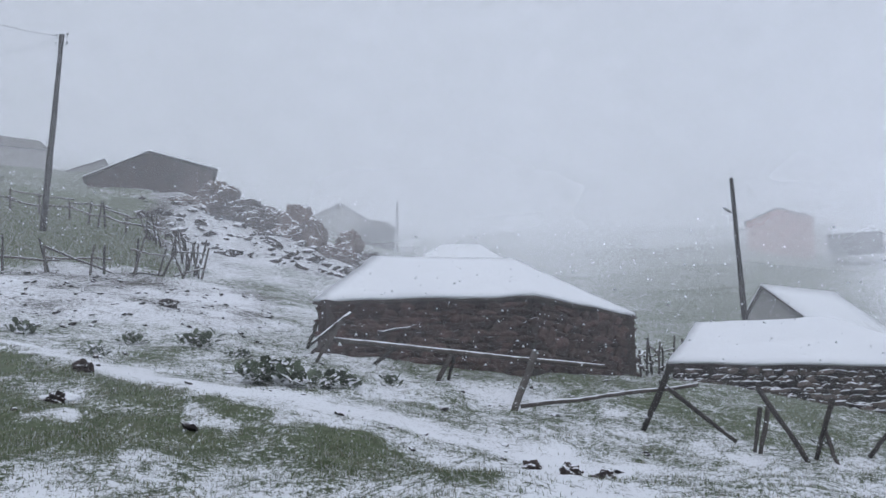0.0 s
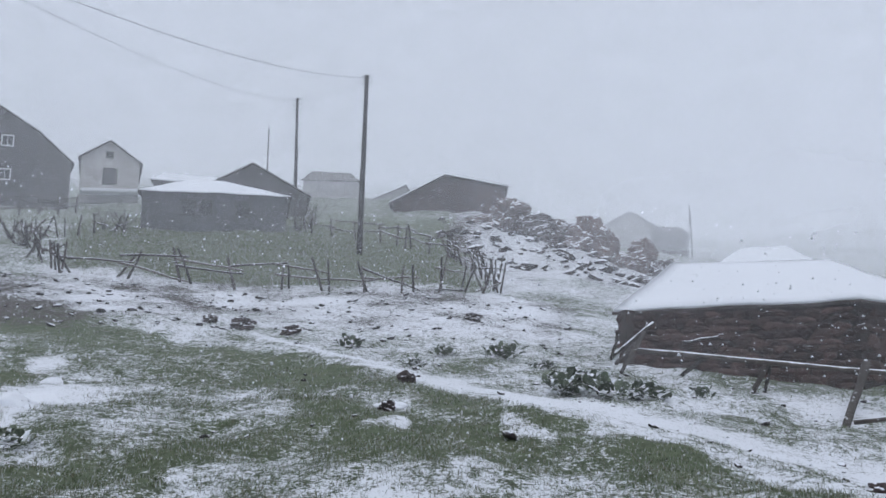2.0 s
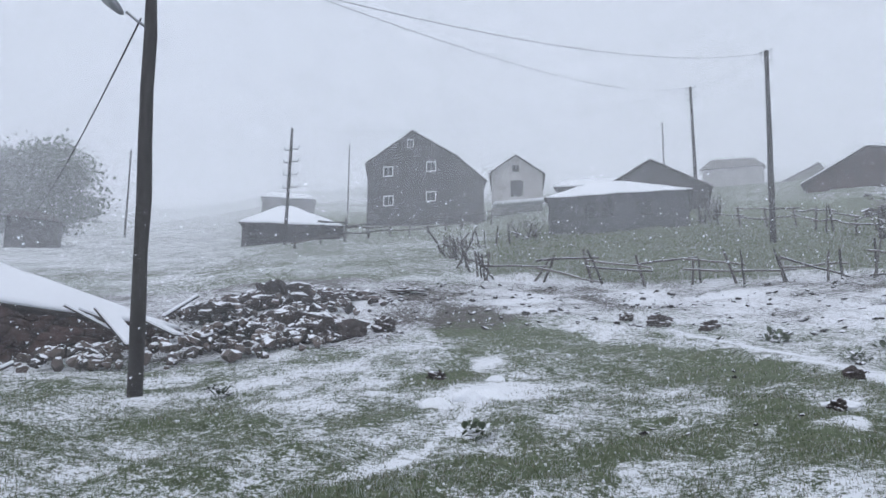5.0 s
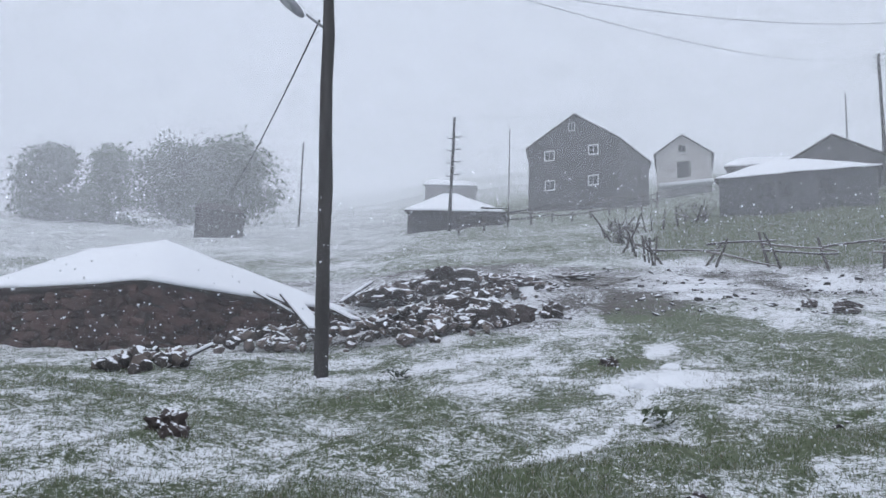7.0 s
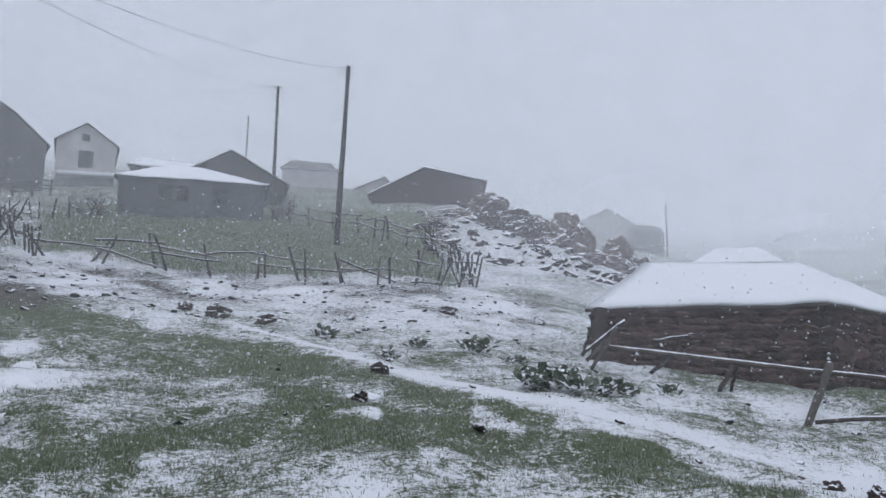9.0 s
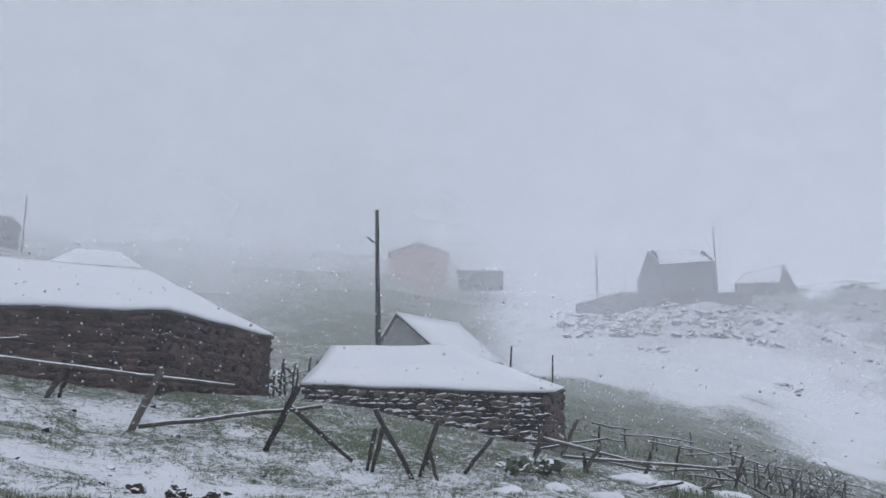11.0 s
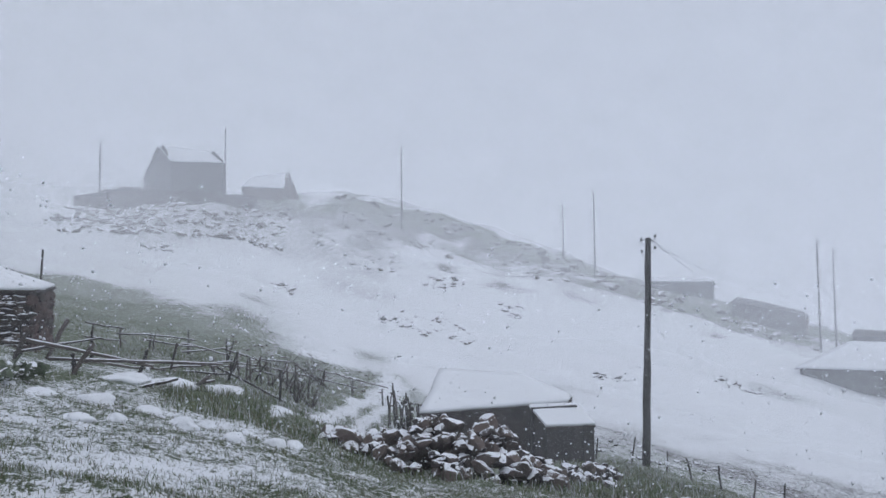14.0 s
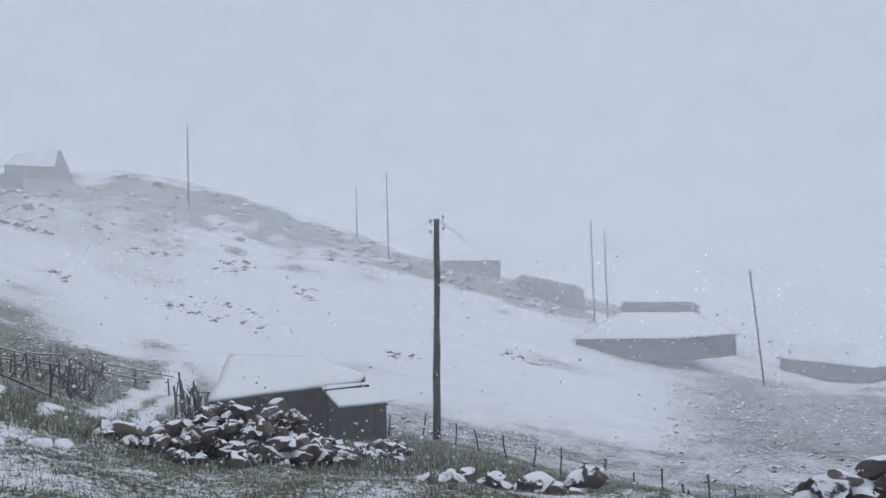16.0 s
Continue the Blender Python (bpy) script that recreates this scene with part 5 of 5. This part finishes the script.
face_stones(HUT3, HUT3_C[0], HUT3_C[1], 1.9, 110, 46)


# ---------------------------------------------------------------- grass, plants, drifts, trees, falling snow
def blade_material():
    m, nt, b = tree_of("wet_grass_blades")
    island = nt.nodes.new("ShaderNodeNewGeometry").outputs["Random Per Island"]
    col = ramp_of(nt, island, (0.0, (0.055, 0.078, 0.036)), (0.30, (0.100, 0.136, 0.062)), (0.55, (0.145, 0.172, 0.094)), (0.74, (0.20, 0.175, 0.125)), (0.86, (0.52, 0.54, 0.56)))
    nt.links.new(col, b.inputs["Base Color"])
    b.inputs["Roughness"].default_value = 0.75
    return m


MAT["blade"] = blade_material()


def grass(name, label, count, az0, az1, r0, r1, height, width, seed, bias=1.0):
    g = np.random.default_rng(seed)
    per = 6                                     # blades of one tuft stand together
    tufts = count // per
    az = np.radians(g.uniform(az0, az1, tufts))
    r = r0 * (r1 / r0) ** (g.random(tufts) ** bias)
    x, y = np.repeat(r * np.sin(az), per), np.repeat(r * np.cos(az), per)
    count = len(x)
    x, y = x + g.normal(0, height * 0.45, count), y + g.normal(0, height * 0.45, count)
    r = np.hypot(x, y)
    c, stone = cover_of(x, y)
    patch = rolls(x, y, 1.1, 3) + rolls(x + 30, y, 3.5, 2)
    keep = (g.random(count) < np.clip(1.35 - c * 1.7 - patch * 0.25, 0.05, 1)) & (off_track(x, y) > 0.8 + rolls(x, y, 0.7, 3) * 1.2) & (stone < 0.6)
    x, y, r = x[keep], y[keep], r[keep]
    n = len(x)
    z = hill_height(x, y) - 0.01
    h = height * g.uniform(0.45, 1.25, n)
    w = width * g.uniform(0.6, 1.3, n)
    th, ln, ld = g.uniform(0, math.tau, n), h * np.abs(g.normal(0.45, 0.45, n)), g.uniform(0, math.tau, n)
    dx, dy = np.cos(th) * w / 2, np.sin(th) * w / 2
    lx, ly = np.cos(ld) * ln, np.sin(ld) * ln
    v = np.stack([np.stack([x - dx, y - dy, z], -1), np.stack([x + dx, y + dy, z], -1),
                  np.stack([x + dx * 0.8 + lx * 0.35, y + dy * 0.8 + ly * 0.35, z + h * 0.6], -1), np.stack([x - dx * 0.8 + lx * 0.35, y - dy * 0.8 + ly * 0.35, z + h * 0.6], -1),
                  np.stack([x + lx, y + ly, z + h], -1)], 1).reshape(-1, 3)
    i = np.arange(n)[:, None] * 5
    quads = (i + np.array([[0, 1, 2, 3]])).tolist()
    tris = (i + np.array([[3, 2, 4]])).tolist()
    ob = mesh_object(name, v.tolist(), quads + tris, MAT["blade"], False)
    return tagged(ob, label, "grass", kind="stuff")


grass("grass", "short wet grass blades poking through the fresh snow", 520000, -62, 145, 3.8, 13.5, 0.046, 0.0050, 1)
grass("grass", "tufted grass of the slope, dusted with snow", 170000, -62, 140, 11.0, 30.0, 0.060, 0.0090, 2)
grass("grass", "rank grass on the bank below the stone pile", 30000, 76, 130, 14.0, 31.0, 0.16, 0.016, 4)
grass("grass", "longer grey-green grass of the fenced yard", 42000, -7, 21, 33.0, 54.0, 0.13, 0.022, 5)
grass("grass", "wet grass of the meadow beside the lane", 30000, 66, 92, 24.0, 48.0, 0.11, 0.020, 6)


def leafy_plant(az, r, size, seed):
    rnd = random.Random(seed)
    g = ground(az, r)
    bm = bmesh.new()
    for i in range(int(26 + size * 30)):
        a, up = rnd.uniform(0, math.tau), rnd.uniform(0.2, 1.25)
        base = Vector((rnd.uniform(-1, 1), rnd.uniform(-1, 1), 0)) * size * 0.45 + Vector((0, 0, rnd.uniform(0, 0.4) * size))
        ln, w = size * rnd.uniform(0.3, 0.6), size * rnd.uniform(0.08, 0.15)
        d = Vector((math.cos(a) * math.cos(up), math.sin(a) * math.cos(up), math.sin(up)))
        s = d.cross(Vector((0, 0, 1))).normalized() * w
        sag = Vector((0, 0, -0.25 * ln))
        v = [bm.verts.new(base + q) for q in (Vector(), d * ln * 0.4 + s, d * ln * 0.45 + Vector((0, 0, -w * 0.3)), d * ln * 0.4 - s, d * ln * 0.8 + s * 0.7 + sag * 0.4, d * ln * 0.8 - s * 0.7 + sag * 0.4, d * ln + sag)]
        for f in ((0, 1, 2), (0, 2, 3), (1, 4, 2), (2, 5, 3), (2, 4, 6), (2, 6, 5)):
            bm.faces.new([v[k] for k in f])
    ob = part("dock_plant", bm, MAT["leaf"], None)
    ob.location = g
    return tagged(ob, "leafy dark green dock plant flecked with snow", "plant", "dock plants")


MAT["leaf"] = weathered("dock_leaves", (0.045, 0.062, 0.040), (0.120, 0.150, 0.095), 8, snowy=0.30, grit=30, bump=0.005, rough=0.6)
for k, (az, r, s) in enumerate(((25.2, 14.0, 0.62), (26.6, 14.4, 0.75), (26.0, 13.6, 0.55), (28.0, 13.8, 0.66), (30.3, 13.6, 0.55), (31.4, 14.0, 0.45), (21.8, 19.5, 0.72), (20.9, 19.2, 0.5), (17.5, 20.0, 0.55), (11.3, 20.5, 0.6),
                                (15.6, 17.0, 0.45), (24.2, 17.8, 0.5), (66.5, 14.6, 0.6), (68.3, 15.2, 0.7), (67.2, 13.8, 0.5), (34.0, 14.6, 0.4), (61.0, 15.2, 0.4), (-8.0, 8.8, 0.35), (-24.5, 13.5, 0.35))):
    leafy_plant(az, r, s * 0.85, 100 + k)


def bare_shrub(az, r, size, seed):
    rnd = random.Random(seed)
    ob = thing("bare_shrub", ground(az, r), "bare twiggy shrub dusted with snow", "shrub", "bare shrubs")
    for i in range(14):
        a = rnd.uniform(0, math.tau)
        b = Vector((math.cos(a) * rnd.uniform(0.2, 0.8), math.sin(a) * rnd.uniform(0.2, 0.8), rnd.uniform(0.6, 1.2))) * size
        pts, rad = crooked(Vector((0, 0, -0.1)), b, 0.016, 0.006, 4, 0.08 * size, rnd)
        st = part("stem", tube(bmesh.new(), pts, rad, 5), MAT["timber"], ob)
        for j in range(3):
            c = pts[2 + j % 3]
            e = c + Vector((rnd.uniform(-0.4, 0.4), rnd.uniform(-0.4, 0.4), rnd.uniform(0.1, 0.4))) * size
            p2, r2 = crooked(c, e, 0.008, 0.004, 3, 0.04, rnd)
            part("twig", tube(bmesh.new(), p2, r2, 4), MAT["timber"], st)
    return ob


for k, (az, r, s) in enumerate(((8.2, 52.5, 1.6), (7.6, 50.5, 1.3), (-3.8, 48.0, 1.2), (-5.0, 49.0, 1.1), (84.6, 27.0, 1.0), (85.6, 28.0, 0.9), (86.0, 40.0, 1.0), (83.8, 40.0, 0.9), (-9.6, 40.0, 1.0))):
    bare_shrub(az, r, s, 300 + k)


def snow_hummock(az, r, w, h, seed):
    bm = bmesh.new()
    bmesh.ops.create_icosphere(bm, subdivisions=4, radius=0.5)
    off = Vector((seed * 3.7, seed, 0))
    for v in bm.verts:
        v.co *= 1 + noise.noise(v.co * 2.4 + off) * 0.35 + noise.noise(v.co * 7 + off) * 0.08
    bmesh.ops.scale(bm, vec=(w * 0.66, w * 0.5, h * 1.45), verts=bm.verts)
    ob = part("snow_hummock", bm, MAT["snow"], None, "", True)
    ob.matrix_world = Matrix.Translation(ground(az, r) - Vector((0, 0, h * 0.18))) @ Matrix.Rotation(seed * 1.3, 4, "Z")
    return tagged(ob, "rounded tussock buried in fresh snow", "snow", "snow hummocks")


for k, (az, r, w, h) in enumerate(((77.0, 11.8, 0.70, 0.20), (80.2, 11.4, 0.50, 0.16), (81.2, 12.2, 0.52, 0.20), (72.0, 13.0, 0.85, 0.22), (73.2, 11.2, 0.55, 0.15), (75.1, 12.8, 0.75, 0.2), (69.0, 12.4, 0.75, 0.16), (78.6, 13.0, 0.5, 0.17),
                                   (82.6, 11.6, 0.55, 0.17), (66.0, 11.8, 0.8, 0.12), (-6.6, 13.8, 0.6, 0.22), (-7.2, 12.2, 0.95, 0.24), (-8.4, 11.6, 0.8, 0.2), (-10.5, 10.8, 0.7, 0.2), (14.2, 11.0, 0.7, 0.12), (71.0, 10.8, 0.6, 0.13), (84.0, 12.6, 0.5, 0.15), (108.0, 10.6, 0.8, 0.16), (111.0, 10.7, 0.9, 0.18), (114.8, 10.9, 0.8, 0.16),
                                   (76.4, 18.6, 1.9, 0.26), (79.6, 19.4, 2.0, 0.28), (73.8, 18.0, 1.5, 0.18))):
    snow_hummock(az, r, w, h, k + 1)


def far_tree(az, r, top_el, base_el, spread, cone, seed):
    """A tree: tapered trunk, limbs, and a crown of many small clumps with an uneven outline."""
    rnd = random.Random(seed)
    foot, top = sight(az, r, base_el), sight(az, r, top_el)
    g = ground(az, r)
    foot.z = min(foot.z, g.z)
    h = top.z - foot.z
    ob = thing("tree", foot, "conical dark tree fading into the mist" if cone else "broad leafy tree fading into the mist", "tree", "far trees")
    pts, rad = crooked(Vector((0, 0, -0.5)), Vector((0, 0, h * 0.9)), 0.32, 0.06, 8, 0.12, rnd)
    trunk = part("trunk", tube(bmesh.new(), pts, rad, 8), MAT["timber"], ob)
    tips = []
    for i in range(38):
        t = rnd.uniform(0.04, 0.95)
        a = rnd.uniform(0, math.tau)
        reach = spread * ((1 - t) * 1.05 + 0.05 if cone else math.sin(math.pi * min(1, t * 0.72 + 0.24)) ** 0.6) * rnd.uniform(0.6, 1.0)
        c = Vector((0, 0, h * t * 0.9))
        e = c + Vector((math.cos(a) * reach, math.sin(a) * reach, (0.05 if cone else 0.3) * reach))
        p2, r2 = crooked(c, e, 0.10, 0.03, 4, 0.12, rnd)
        part("limb", tube(bmesh.new(), p2, r2, 5), MAT["timber"], trunk)
        tips += p2[1:]
    verts, faces = [], []
    for q in tips:
        for j in range(70):
            d = Vector((rnd.gauss(0, 1), rnd.gauss(0, 1), rnd.gauss(0, 0.8))) * spread * 0.17
            s = rnd.uniform(0.12, 0.30)
            u = Vector((rnd.uniform(-1, 1), rnd.uniform(-1, 1), rnd.uniform(-1, 1))).normalized() * s
            w = u.orthogonal().normalized() * s * 0.7
            k = len(verts)
            verts += [q + d - u, q + d + w, q + d + u, q + d - w]
            faces.append((k, k + 1, k + 2, k + 3))
    crown = mesh_object("crown", verts, faces, MAT["leaf"], False)
    crown.parent = ob
    return ob


far_tree(-43.9, 104, 15.3, 8.6, 4.2, True, 61)
far_tree(-39.4, 106, 15.6, 9.8, 5.6, False, 62)
far_tree(-36.0, 104, 15.9, 9.8, 5.4, False, 63)
far_tree(-47.5, 108, 14.0, 8.4, 5.0, False, 64)


def falling_snow(count, seed):
    g = np.random.default_rng(seed)
    az = np.radians(g.uniform(-60, 150, count))
    r = 3.0 * 9.0 ** g.random(count)
    x, y = r * np.sin(az), r * np.cos(az)
    z = hill_height(x, y) + g.random(count) * (0.8 + r * 0.17)
    s = g.uniform(0.0035, 0.0085, count) * (0.6 + r * 0.05)
    p = np.stack([x, y, z], -1)
    tet = np.array([[1, 1, 1], [1, -1, -1], [-1, 1, -1], [-1, -1, 1]], float)
    v = (p[:, None, :] + tet[None] * s[:, None, None] * g.uniform(0.5, 1.2, (count, 4, 1))).reshape(-1, 3)
    i = np.arange(count)[:, None] * 4
    f = np.concatenate([i + np.array([[a, b, c]]) for a, b, c in ((0, 1, 2), (0, 3, 1), (0, 2, 3), (1, 3, 2))]).tolist()
    ob = mesh_object("falling_snow", v.tolist(), f, MAT["snow"])
    ob.visible_shadow = False
    return tagged(ob, "soft snowflakes drifting down over the slope", "snowflakes", kind="stuff")


falling_snow(6800, 77)
